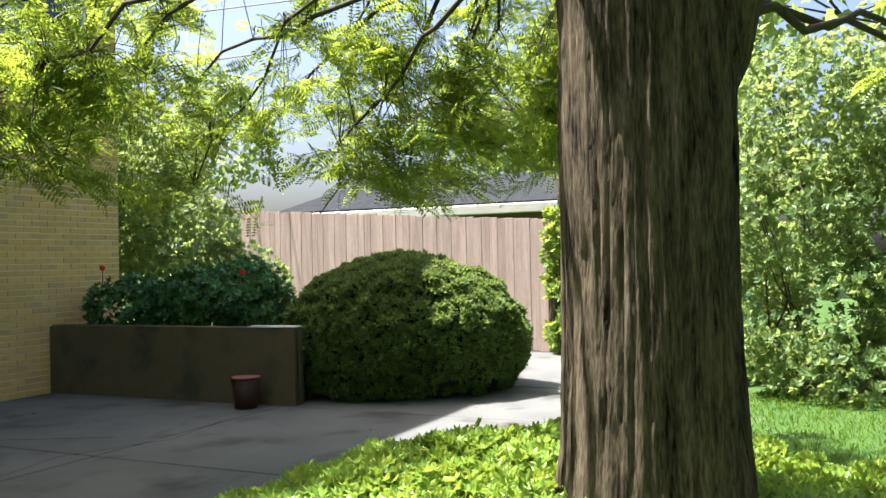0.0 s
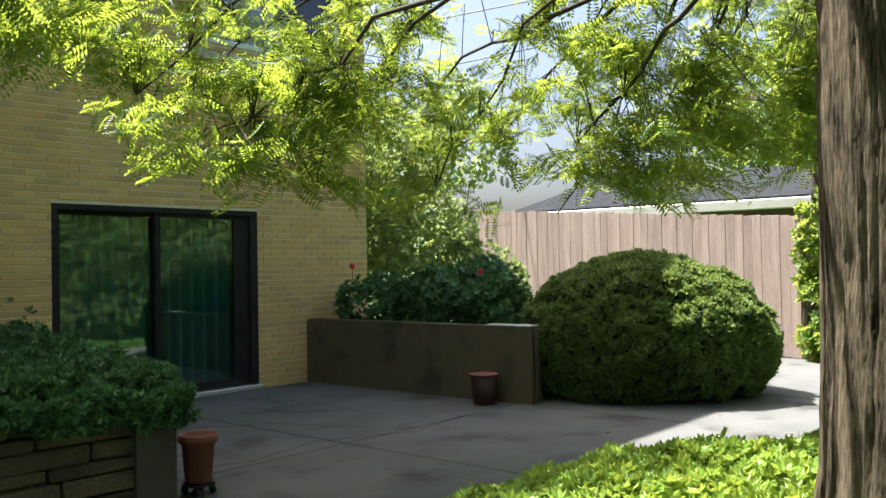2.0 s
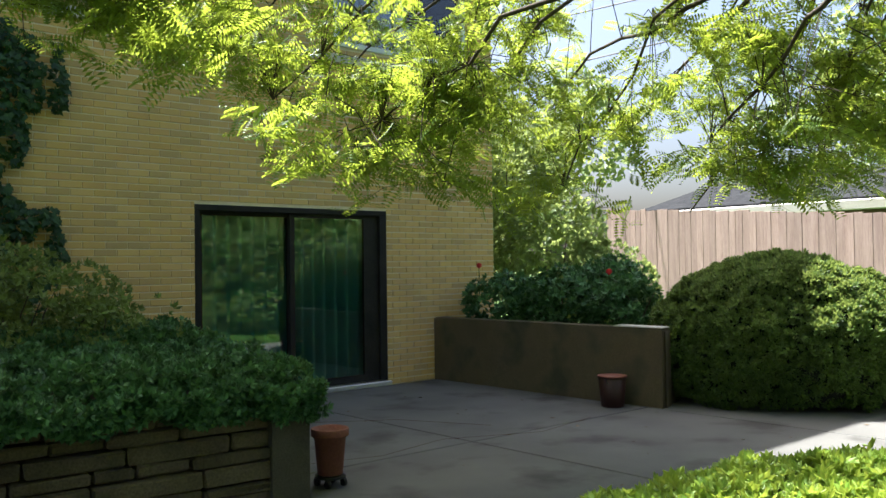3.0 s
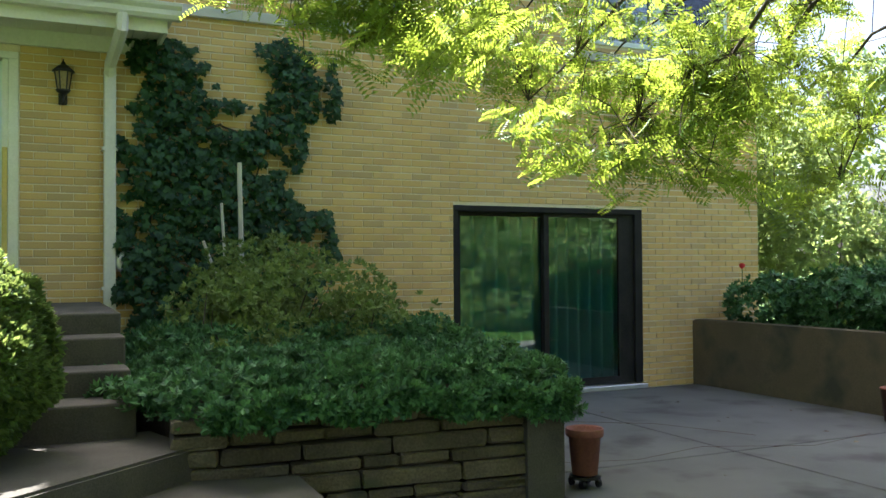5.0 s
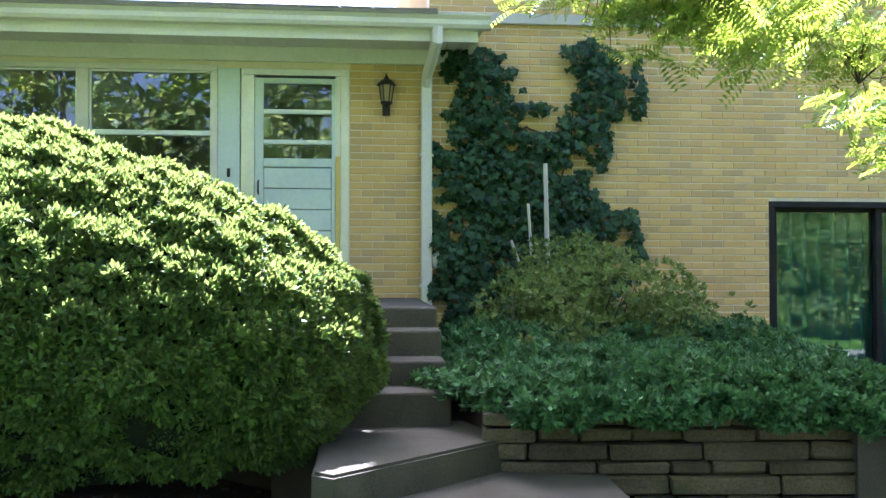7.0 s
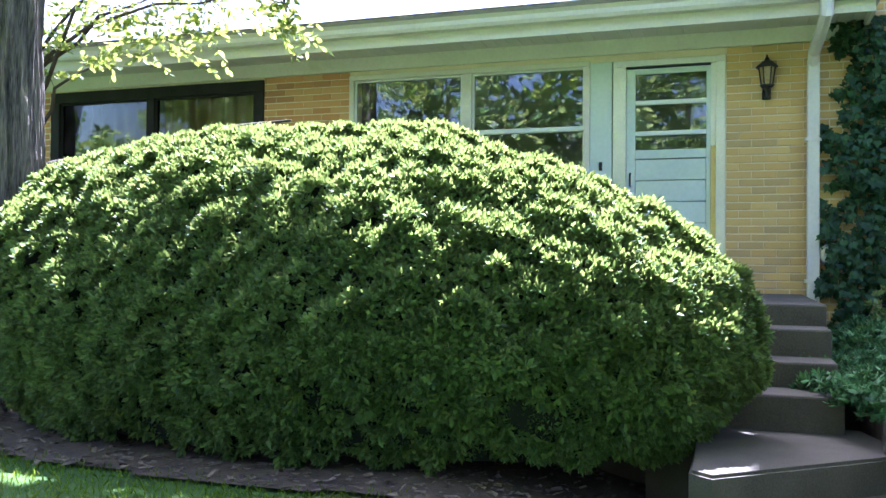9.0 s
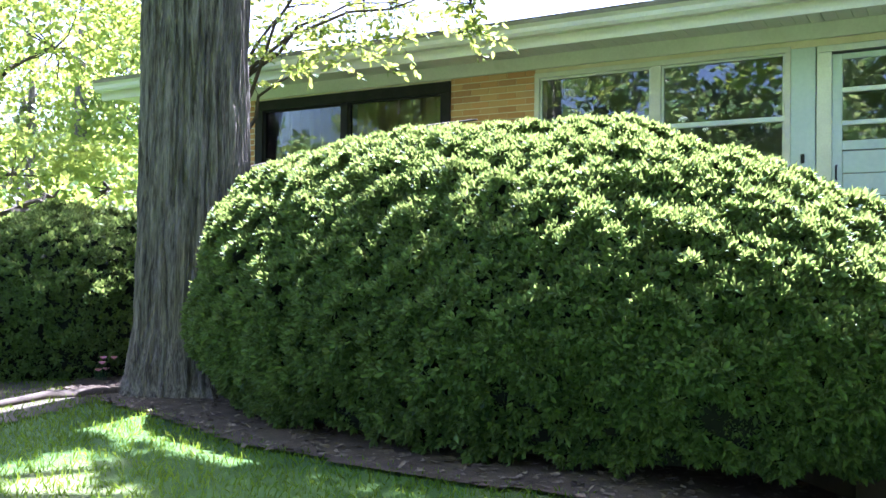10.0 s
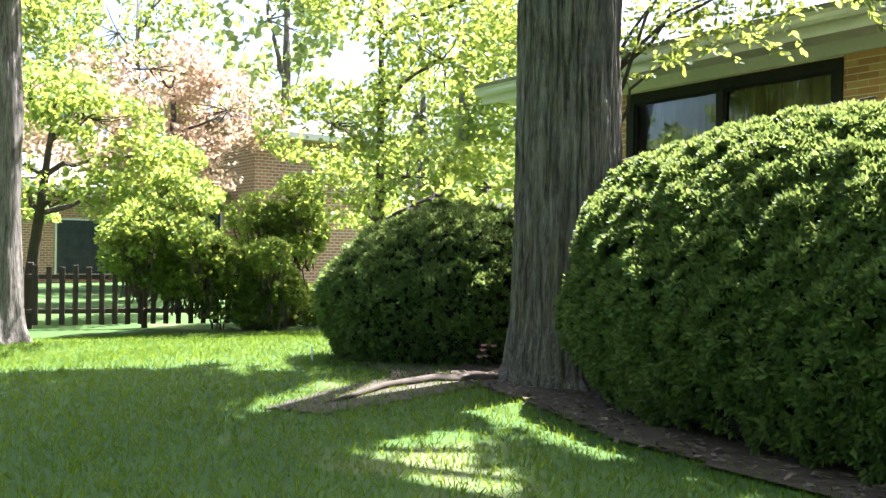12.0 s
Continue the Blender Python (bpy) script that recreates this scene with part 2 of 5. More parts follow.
def lathe(rows, n=24, bm=None, at=(0, 0, 0), caps=True):
    """Rings of (radius, height) about the vertical through at."""
    bm = bm or bmesh.new()
    rings = [[bm.verts.new((at[0] + r * math.cos(2 * math.pi * i / n), at[1] + r * math.sin(2 * math.pi * i / n), at[2] + z)) for i in range(n)] for r, z in rows]
    for a, b in zip(rings, rings[1:]):
        for i in range(n):
            bm.faces.new((a[i], a[(i + 1) % n], b[(i + 1) % n], b[i]))
    if caps:
        bm.faces.new(rings[0][::-1])
        bm.faces.new(rings[-1])
    return bm


def tube(points, radii, n=8, bm=None):
    """A round rod along points, with a radius at each."""
    bm = bm or bmesh.new()
    pts = [Vector(p) for p in points]
    rings = []
    side = None
    for i, p in enumerate(pts):
        d = (pts[min(i + 1, len(pts) - 1)] - pts[max(i - 1, 0)]).normalized()
        if side is None:
            side = d.orthogonal().normalized()
        side = (side - d * side.dot(d)).normalized()
        up = d.cross(side)
        r = radii[i] if isinstance(radii, (list, tuple)) else radii
        rings.append([bm.verts.new(p + (side * math.cos(2 * math.pi * k / n) + up * math.sin(2 * math.pi * k / n)) * r) for k in range(n)])
    for a, b in zip(rings, rings[1:]):
        for i in range(n):
            bm.faces.new((a[i], a[(i + 1) % n], b[(i + 1) % n], b[i]))
    bm.faces.new(rings[0][::-1])
    bm.faces.new(rings[-1])
    return bm


def raw_mesh(name, verts, faces):
    """A mesh from arrays: verts (n, 3), faces (m, 3 or 4)."""
    me = bpy.data.meshes.new(name)
    k = faces.shape[1]
    me.vertices.add(len(verts))
    me.vertices.foreach_set("co", np.asarray(verts, np.float32).ravel())
    me.loops.add(faces.size)
    me.loops.foreach_set("vertex_index", np.asarray(faces, np.int32).ravel())
    me.polygons.add(len(faces))
    me.polygons.foreach_set("loop_start", np.arange(0, faces.size, k, dtype=np.int32))
    me.polygons.foreach_set("use_smooth", [False] * len(faces))
    me.update(calc_edges=True)
    me.validate()
    return me


rng = np.random.default_rng(7)


def unit(v):
    return v / (np.linalg.norm(v, axis=-1, keepdims=True) + 1e-9)


def turned(ahead, normal):
    """Rotation matrices whose y axis is ahead and whose z axis lies near normal."""
    y = unit(ahead)
    x = unit(np.cross(y, normal))
    z = np.cross(x, y)
    return np.stack([x, y, z], -1)


def scatter(name, template, faces, locs, rots, sizes):
    """One mesh of many copies of a small template."""
    tv, tf = np.asarray(template, float), np.asarray(faces, int)
    v = np.einsum("nij,kj->nki", rots, tv) * np.asarray(sizes)[:, None, None] + locs[:, None, :]
    f = tf[None] + (np.arange(len(locs)) * len(tv))[:, None, None]
    return raw_mesh(name, v.reshape(-1, 3), f.reshape(-1, tf.shape[1]))


# leaf shapes along +y, one unit long, z up
OVAL = ([(0, 0, 0), (0.24, 0.35, 0.05), (0.2, 0.72, 0.05), (0, 1, -0.04), (-0.2, 0.72, 0.05), (-0.24, 0.35, 0.05)], [(0, 1, 2, 3), (0, 3, 4, 5)])
RHOMB = ([(0, 0, 0), (0.23, 0.5, 0.06), (0, 1, -0.04), (-0.23, 0.5, 0.0)], [(0, 1, 2, 3)])
BROAD = ([(0, 0, 0), (0.45, 0.4, 0.08), (0, 1, -0.04), (-0.45, 0.4, 0.0)], [(0, 1, 2, 3)])
LOBED = ([(0, 0, 0), (0.42, -0.1, 0.03), (0.5, 0.4, 0.05), (0.2, 0.55, 0.03), (0, 1, -0.05), (-0.2, 0.55, 0.03), (-0.5, 0.4, 0.05), (-0.42, -0.1, 0.03)],
         [(0, 1, 2, 3), (0, 3, 4, 5), (0, 5, 6, 7)])


def pinnate_shape(pairs):
    """A compound leaf: a stalk along y with small oval leaflets in pairs, drooping to its tip."""
    v, f = [], []
    for i in range(pairs):
        t = 0.1 + 0.9 * i / pairs
        droop = -0.2 * t * t
        ln = 0.3 * (1 - 0.5 * abs(t - 0.45))
        for s in (-1, 1):
            b = len(v)
            v += [(0, t, droop), (s * ln * 0.5, t + 0.062, droop + 0.015), (s * ln, t + 0.04, droop - 0.03), (s * ln * 0.6, t - 0.03, droop + 0.004)]
            f.append((b, b + 1, b + 2, b + 3) if s > 0 else (b + 3, b + 2, b + 1, b))
    return v, f


PINNATE = pinnate_shape(7)


def sample_noise(p, scale, seed=0.0):
    return np.array([noise.noise(Vector((a[0] * scale + seed, a[1] * scale, a[2] * scale))) for a in p])


def rosette_shape(n, tilt):
    """A whorl of n oval leaves round a short upright stem along y."""
    v, f = [], []
    for i in range(n):
        a = i * 2.4
        m = Matrix.Rotation(a, 3, "Y") @ Matrix.Rotation(tilt * (0.7 + 0.5 * ((i * 7) % 3) / 2), 3, "X")
        b = len(v)
        v += [tuple(m @ Vector(p) + Vector((0, 0.1 * i / n, 0))) for p in RHOMB[0]]
        f += [tuple(b + k for k in q) for q in RHOMB[1]]
    return v, f


def needle_tuft(n):
    """The tip of a shorn yew twig: narrow leaves in a star round y, the outer ones laid back."""
    v, f = [], []
    r = random.Random(n)
    for i in range(n):
        turn, lay = i * 2.4, 0.35 + 0.95 * i / (n - 1)
        m = Matrix.Rotation(turn, 3, "Y") @ Matrix.Rotation(lay * r.uniform(0.85, 1.15), 3, "X")
        ln, b = r.uniform(0.75, 1.0), len(v)
        v += [tuple(m @ Vector(p)) for p in ((0, 0, 0), (0.19, 0.55 * ln, 0.03), (0, ln, -0.05), (-0.19, 0.55 * ln, 0.03))]
        f.append((b, b + 1, b + 2, b + 3))
    return v, f


WHORL, FINE, YEW_TUFT = rosette_shape(7, 1.15), rosette_shape(6, 0.9), needle_tuft(7)


# ---- ground ----
def smooth(a, b, x):
    t = np.clip((x - a) / (b - a), 0, 1)
    return t * t * (3 - 2 * t)


def ground_z(x, y):
    """The lawn: raised beside the house steps, level with the patio elsewhere."""
    x, y = np.asarray(x, float), np.asarray(y, float)
    left = 0.34 * smooth(0.3, -1.6, x) * smooth(-15, -6.5, x)
    bed = 0.16 * np.exp(-(((x - 4.0) / 1.5) ** 2 + ((y - 1.2) / 1.5) ** 2) ** 2)
    right = 0.1 * smooth(1.6, 0.2, y) * smooth(2.5, 4.5, x)
    flat = smooth(0.2, 0.9, x) * smooth(9.6, 9.2, x) * smooth(2.5, 3.1, y) * smooth(9.5, 8.5, y)
    return (left + np.maximum(bed, right)) * (1 - flat) - 0.035 - 0.09 * flat + 0.012 * np.sin(x * 1.7) * np.cos(y * 1.3) * (1 - flat)


steps_out = np.sinh(np.linspace(-5.3, 5.3, 171)) * 4.0
gx, gy = np.meshgrid(steps_out, steps_out, indexing="ij")
gv = np.stack([gx, gy, ground_z(gx, gy)], -1).reshape(-1, 3)
gi = np.arange(171 * 171).reshape(171, 171)
gf = np.stack([gi[:-1, :-1], gi[1:, :-1], gi[1:, 1:], gi[:-1, 1:]], -1).reshape(-1, 4)
tagged(part("ground", raw_mesh("ground", gv, gf), GRASS, smooth=True), "green mown lawn with worn earthy patches", "lawn", kind="structure")


def sheet(name, outline, rise, material, label, category, cells=0.06):
    """A thin bed that follows the lawn inside a closed outline."""
    xs, ys = [p[0] for p in outline], [p[1] for p in outline]
    nx, ny = int((max(xs) - min(xs)) / cells) + 2, int((max(ys) - min(ys)) / cells) + 2
    x, y = np.meshgrid(np.linspace(min(xs), max(xs), nx), np.linspace(min(ys), max(ys), ny), indexing="ij")
    i = np.arange(nx * ny).reshape(nx, ny)
    f = np.stack([i[:-1, :-1], i[1:, :-1], i[1:, 1:], i[:-1, 1:]], -1).reshape(-1, 4)
    cx, cy = x.ravel()[f].mean(1), y.ravel()[f].mean(1)
    f = f[inside(cx, cy, outline)]
    z = ground_z(x, y) + rise
    return tagged(part(name, raw_mesh(name, np.stack([x, y, z], -1).reshape(-1, 3), f), material, smooth=True), label, category, kind="structure")


def inside(x, y, outline):
    ok = np.zeros(np.shape(x), bool)
    for (ax, ay), (bx, by) in zip(outline, outline[1:] + outline[:1]):
        ok ^= ((ay > y) != (by > y)) & (x < (bx - ax) * (y - ay) / (by - ay + 1e-12) + ax)
    return ok


MULCH = [(-0.2, 4.2), (-0.6, 3.75), (-2.0, 3.55), (-3.4, 3.6), (-4.6, 4.0), (-5.9, 4.3), (-6.8, 5.2), (-8.6, 5.6), (-9.2, 8.0), (-0.4, 8.0)]
sheet("mulch_bed", MULCH, 0.02, SOIL, "dark brown bark mulch under the clipped bushes", "mulch")

# concrete patio and path: slabs with open joints
patio = thing("patio", "grey concrete patio slabs with cracks and stains", "patio", kind="structure")
for x0, x1, y0, y1 in ((0.35, 2.86, 2.3, 4.4), (2.88, 4.7, 2.3, 5.0), (4.72, 7.0, 2.3, 5.0), (2.88, 4.7, 5.02, 8.06), (4.72, 7.0, 5.02, 8.06),
                       (7.02, 8.9, 2.3, 5.4), (8.92, 10.9, 2.1, 4.0), (10.92, 12.6, 2.2, 4.4)):
    part("slab", box(x0, x1, y0, y1, -0.12, 0.0, 0.008), CONCRETE, patio)
for k, pts in enumerate((((3.2, 5.3), (3.9, 5.1), (4.6, 5.25), (5.4, 4.9), (6.2, 5.05)), ((3.6, 7.6), (4.3, 6.6), (4.9, 6.2), (5.3, 5.4)))):
    part("crack", tube([(x, y, -0.003) for x, y in pts], 0.006, 5), SOIL, patio, "dark crack")

# ---- house ----
WALL_Y = 8.1
# top of the walls, above the view, set by the roof shadow wanted
H1 = 8.0


def rects(x0, x1, z0, z1, holes):
    """The rectangles left of a wall when its openings are cut out."""
    zs = sorted({z0, z1, *[min(max(z, z0), z1) for h in holes for z in h[2:]]})
    out = []
    for a, b in zip(zs, zs[1:]):
        x = x0
        for h in sorted(h for h in holes if h[2] <= a + 1e-6 and h[3] >= b - 1e-6):
            if h[0] > x:
                out.append((x, h[0], a, b))
            x = max(x, h[1])
        if x < x1:
            out.append((x, x1, a, b))
    return out


def backing(name, x0, x1, z0, z1, holes, label, y=WALL_Y):
    bm = bmesh.new()
    for a, b, c, d in rects(x0, x1, z0, z1, holes):
        box(a, b, y + 0.004, y + 0.3, c, d, bm=bm)
    return tagged(part(name, bm, MORTAR), label, "wall", kind="structure")


def spans(x0, x1, z0, z1, holes):
    got = [(x0, x1)]
    for hx0, hx1, hz0, hz1 in holes:
        if hz0 < z1 - 0.01 and hz1 > z0 + 0.01:
            got = [s for a, b in got for s in ((a, min(b, hx0)), (max(a, hx1), b)) if s[1] - s[0] > 0.03]
    return got


def brick_list(x0, x1, z0, z1, holes, course=0.0685, length=0.209):
    out = []
    for row in range(int((z1 - z0) / course)):
        za, zb = z0 + row * course, z0 + (row + 1) * course - 0.011
        off = (row % 2) * length / 2
        for k in range(-1, int((x1 - x0) / length) + 2):
            a, b = x0 + k * length + off + 0.0025, x0 + (k + 1) * length + off - 0.0025
            for s0, s1 in spans(x0, x1, za, zb, holes):
                c, d = max(a, s0), min(b, s1)
                if d - c > 0.03:
                    out.append((c, d, za, zb))
    return out


def joined_bricks(name, bricks, material, parent, y=WALL_Y):
    """Front faces and returns of many bricks in one mesh."""
    b = np.array(bricks)
    n = len(b)
    push = rng.uniform(-0.0025, 0.0025, n)
    v = np.zeros((n, 8, 3))
    for k, (i, j) in enumerate(((0, 2), (1, 2), (1, 3), (0, 3))):
        inset_x, inset_z = (0.003 if i == 0 else -0.003), (0.003 if j == 2 else -0.003)
        v[:, k] = np.stack([b[:, i] + inset_x, y - 0.002 + push, b[:, j] + inset_z], -1)
        v[:, k + 4] = np.stack([b[:, i], np.full(n, y + 0.012), b[:, j]], -1)
    t = np.array([(0, 1, 2, 3), (4, 5, 1, 0), (5, 6, 2, 1), (6, 7, 3, 2), (7, 4, 0, 3)])
    f = t[None] + (np.arange(n) * 8)[:, None, None]
    ob = part(name, raw_mesh(name, v.reshape(-1, 3), f.reshape(-1, 4)), material, parent)
    ob["kind"] = "stuff"
    return ob


DOOR = (3.88, 6.27, 0.0, 2.02)
UP_A, UP_B = (5.55, 7.55, 3.86, 5.3), (2.1, 3.25, 3.95, 5.3)
holes_1 = [DOOR, UP_A, UP_B]
wall_1 = backing("wall_1", 0.6, 8.02, -0.15, H1, holes_1, "two-storey buff brick house wall with ivy at one end")
bricks_1 = brick_list(0.6, 8.02, 0.0, H1, holes_1)
FDOOR, WIN_1, WIN_2 = (-1.12, -0.14, 1.12, 3.2), (-3.76, -1.33, 1.95, 3.22), (-7.5, -4.74, 1.9, 3.24)
holes_2 = [FDOOR, (-1.35, -1.1, 1.12, 3.2), WIN_1, WIN_2]
wall_2 = backing("wall_2", -9.3, 0.6, -0.15, 3.32, holes_2, "single-storey buff brick wall of the raised wing")
bricks_2 = brick_list(-0.13, 0.6, 0.05, 3.31, holes_2)
bricks_3 = brick_list(-9.3, -3.76, 0.05, 3.31, holes_2)
bricks_4 = brick_list(-3.76, -1.36, 0.05, 1.95, holes_2)
# end walls and backs close the two blocks
for name, bx in (("wall_3", (7.72, 8.02, WALL_Y + 0.3, 16, -0.15, H1)), ("wall_4", (0.6, 8.02, 15.7, 16, -0.15, H1)), ("wall_5", (-9.3, -9.0, WALL_Y + 0.3, 16, -0.15, 3.4)),
                 ("wall_6", (-9.0, 0.6, 15.7, 16, -0.15, 3.4)), ("wall_7", (0.6, 0.85, WALL_Y + 0.3, 15.7, -0.15, H1))):
    tagged(part(name, box(*bx), BRICK), "plain buff brick house wall", "wall", kind="structure")
for name, bx in (("floor_1", (0.85, 7.72, 8.4, 15.7, -0.1, 0.0)), ("floor_2", (-9.0, 0.6, 8.4, 15.7, 1.0, 1.1)), ("ceiling_1", (0.85, 7.72, 8.4, 15.7, 2.45, 2.6)),
                 ("ceiling_2", (-9.0, 0.6, 8.4, 15.7, 3.35, 3.4)), ("wall_8", (0.85, 7.72, 11.5, 11.6, 0, 2.45)), ("wall_9", (-9.0, 0.6, 11.5, 11.6, 1.1, 3.35)),
                 ("wall_10", (0.85, 7.72, 11.0, 11.1, 2.6, H1))):
    tagged(part(name, box(*bx), ROOM), "plain dim room surface behind the windows", name.split("_")[0], kind="structure")

# stone band under the upper windows, and sills
band = tagged(part("stone_band", box(0.75, 8.03, WALL_Y - 0.05, WALL_Y + 0.02, 3.66, 3.76, 0.006), CAP), "pale limestone string course across the brick wall", "ledge", kind="structure")


def roof_slope(name, x0, x1, y0, z0, y1, z1, material, label, rows=18):
    """Shingle courses that overlap up a slope, over a deck."""
    base = thing(name, label, "roof", kind="structure")
    part("deck", box(x0, x1, 0, math.hypot(y1 - y0, z1 - z0), -0.03, 0.0), material, base)
    v, f = [], []
    ln = math.hypot(y1 - y0, z1 - z0)
    r = random.Random(3)
    for k in range(rows):
        a, b = ln * k / rows, ln * (k + 1.15) / rows
        x = x0
        while x < x1:
            w = min(r.uniform(0.24, 0.34), x1 - x)
            i = len(v)
            v += [(x, a, 0.016), (x + w - 0.006, a, 0.016), (x + w - 0.006, b, 0.004), (x, b, 0.004), (x, a, 0.002), (x + w - 0.006, a, 0.002)]
            f += [(i, i + 1, i + 2, i + 3), (i + 4, i + 5, i + 1, i)]
            x += w
    ob = part("shingles", raw_mesh("shingles", np.array(v), np.array(f)), material, base)
    ob["kind"] = "stuff"
    base.location = (0, y0, z0)
    base.rotation_euler = (math.atan2(z1 - z0, y1 - y0), 0, 0)
    return base


roof_slope("roof_1", -9.6, 0.62, 7.36, 3.56, 12.0, 4.5, SHINGLE, "brown asphalt shingle roof over the raised wing")
# unseen roof slab; its overhang is sized to throw shade on steps and patio
tagged(part("roof_2", box(-0.62, 8.28, 7.15, 16.4, H1, H1 + 0.12, 0.01), PAINT), "unseen flat roof of the two-storey block, sized to cast shade", "roof", kind="structure")

# eave of the wing: frieze, soffit boards, fascia, gutter, downspout
eave = thing("eave", "cream painted eave with boarded soffit", "eave", kind="structure")
part("frieze", box(-9.5, 0.86, WALL_Y - 0.04, WALL_Y - 0.003, 3.26, 3.41, 0.004), PAINT, eave)
part("fascia", box(-9.6, 0.98, 7.5, 7.53, 3.33, 3.52, 0.003), PAINT, eave)
part("end_board", box(0.955, 0.985, 7.535, WALL_Y - 0.005, 3.33, 3.56, 0.003), PAINT, eave)
for k in range(94):
    x = -9.6 + k * 0.1125
    part("soffit_board", box(x, x + 0.107, 7.532, WALL_Y - 0.005, 3.395, 3.41), PAINT, eave)
part("eave_top", box(0.6, 1.07, 7.39, WALL_Y - 0.005, 3.53, 3.56), PAINT, eave)
part("soffit_backing", box(-9.6, 0.95, 7.532, WALL_Y - 0.005, 3.4105, 3.42), PAINT, eave)
gutter = thing("gutter", "cream painted metal rain gutter along the eave", "gutter")
prof = [(7.5, 3.43), (7.42, 3.43), (7.40, 3.46), (7.40, 3.5), (7.375, 3.53), (7.37, 3.555), (7.38, 3.56), (7.385, 3.54), (7.41, 3.505), (7.41, 3.465), (7.43, 3.44), (7.5, 3.44)]
bm = bmesh.new()
ends = [[bm.verts.new((x, y, z)) for y, z in prof] for x in (-9.62, 1.08)]
for i in range(len(prof) - 1):
    bm.faces.new((ends[0][i], ends[0][i + 1], ends[1][i + 1], ends[1][i]))
part("trough", bm, PAINT, gutter)
part("end_cap", box(1.078, 1.086, 7.375, 7.5, 3.43, 3.56), PAINT, gutter)
spout = thing("downspout", "cream painted downspout fixed to the brick wall", "downspout")
part("elbow", tube([(0.62, 7.44, 3.44), (0.62, 7.44, 3.32), (0.6, 7.6, 3.24), (0.57, 7.95, 3.14), (0.57, 8.03, 3.05)], 0.05, 8), PAINT, spout)
part("pipe", box(0.52, 0.62, 7.99, 8.07, 0.72, 3.1, 0.012, seg=2), PAINT, spout)
for z in (1.2, 2.4):
    part("strap", box(0.505, 0.635, 7.985, 8.095, z, z + 0.03), PAINT, spout)
hose = thing("hose_disc", "round pale metal hose reel cap on the wall", "wall fitting")
bm = lathe([(0.0, -0.01), (0.085, -0.01), (0.1, 0.0), (0.1, 0.05), (0.085, 0.06), (0.03, 0.065), (0.025, 0.05), (0.0, 0.05)], 20, caps=False)
part("disc", bm, ALU, hose, smooth=True)
part("hub", lathe([(0.018, 0.05), (0.018, 0.075)], 10), BLACK, hose)
hose.matrix_world = pose(0.71, 8.085, 1.44, 90)


def casement(name, x0, x1, z0, z1, bars, material, label, y=WALL_Y, rim=0.05, glass=GLASS, deep=0.09, rails=()):
    """A window: outer frame, upright bars at given x, one pane between each pair, rails of (pane, height)."""
    w = thing(name, label, "window", kind="structure")
    for a, b, c, d in ((x0, x1, z1 - rim, z1), (x0, x1, z0, z0 + rim), (x0, x0 + rim, z0 + rim, z1 - rim), (x1 - rim, x1, z0 + rim, z1 - rim)):
        part("window_frame", box(a, b, y - 0.02, y + deep, c, d, 0.005), material, w)
    for b in bars:
        part("mullion", box(b - 0.05, b + 0.05, y - 0.015, y + deep, z0 + rim, z1 - rim, 0.005), material, w)
    edges = [x0 + rim, *[e for b in bars for e in (b - 0.05, b + 0.05)], x1 - rim]
    for i in range(0, len(edges), 2):
        a, b = edges[i], edges[i + 1]
        pane = part("pane", box(a, b, y + 0.04, y + 0.046, z0 + rim, z1 - rim), glass, w)
        pane.visible_shadow = False
        for lo, hi, pl, pr in ((a, b, z0 + rim, z0 + rim + 0.02), (a, b, z1 - rim - 0.02, z1 - rim), (a, a + 0.02, z0 + rim + 0.02, z1 - rim - 0.02), (b - 0.02, b, z0 + rim + 0.02, z1 - rim - 0.02)):
            part("sash", box(lo, hi, y + 0.015, y + 0.038, pl, pr, 0.003), ALU if material is not BRONZE else BRONZE, w)
        for k, z in rails:
            if k == i // 2:
                part("rail", box(a, b, y + 0.005, y + 0.05, z - 0.022, z + 0.022, 0.004), WHITE, w)
    return w


casement("window_1", WIN_1[0], WIN_1[1], WIN_1[2], WIN_1[3], [-2.52], PAINT, "painted picture window pair with aluminium sashes", rails=((1, 2.6),))
casement("window_2", WIN_2[0], WIN_2[1], WIN_2[2], WIN_2[3], [-6.15], BRONZE, "dark-framed bedroom window with yellow drapes", rim=0.12, glass=GLASS_DIM)
casement("window_3", UP_A[0], UP_A[1], UP_A[2], UP_A[3], [6.5], WHITE, "white upper window reflecting the sky", glass=GLASS)
casement("window_4", UP_B[0], UP_B[1], UP_B[2], UP_B[3], [], WHITE, "white upper window above the ivy", glass=GLASS)


def drape(name, x0, x1, y, z0, z1, material, label, wave=0.14, deep=0.035):
    n = int((x1 - x0) / wave * 10)
    x = np.linspace(x0, x1, n)
    yy = y + deep * np.sin(x / wave * 2 * np.pi) + 0.012 * np.sin(x * 7.1)
    v = np.concatenate([np.stack([x, yy, np.full(n, z)], -1) for z in (z0, z1)])
    i = np.arange(n - 1)
    return tagged(part(name, raw_mesh(name, v, np.stack([i, i + 1, i + n + 1, i + n], -1)), material, smooth=True), label, "curtain")


drape("curtain", 3.95, 6.2, 8.32, 0.03, 1.98, CURTAIN, "teal pleated curtain behind the sliding door", 0.15, 0.06)
drape("curtain", -7.45, -6.2, 8.3, 1.8, 3.2, CURTAIN_Y, "yellow pleated curtain in the bedroom window", 0.16)
drape("curtain", -6.1, -4.8, 8.3, 1.8, 3.2, CURTAIN_Y, "yellow pleated curtain in the bedroom window", 0.16)

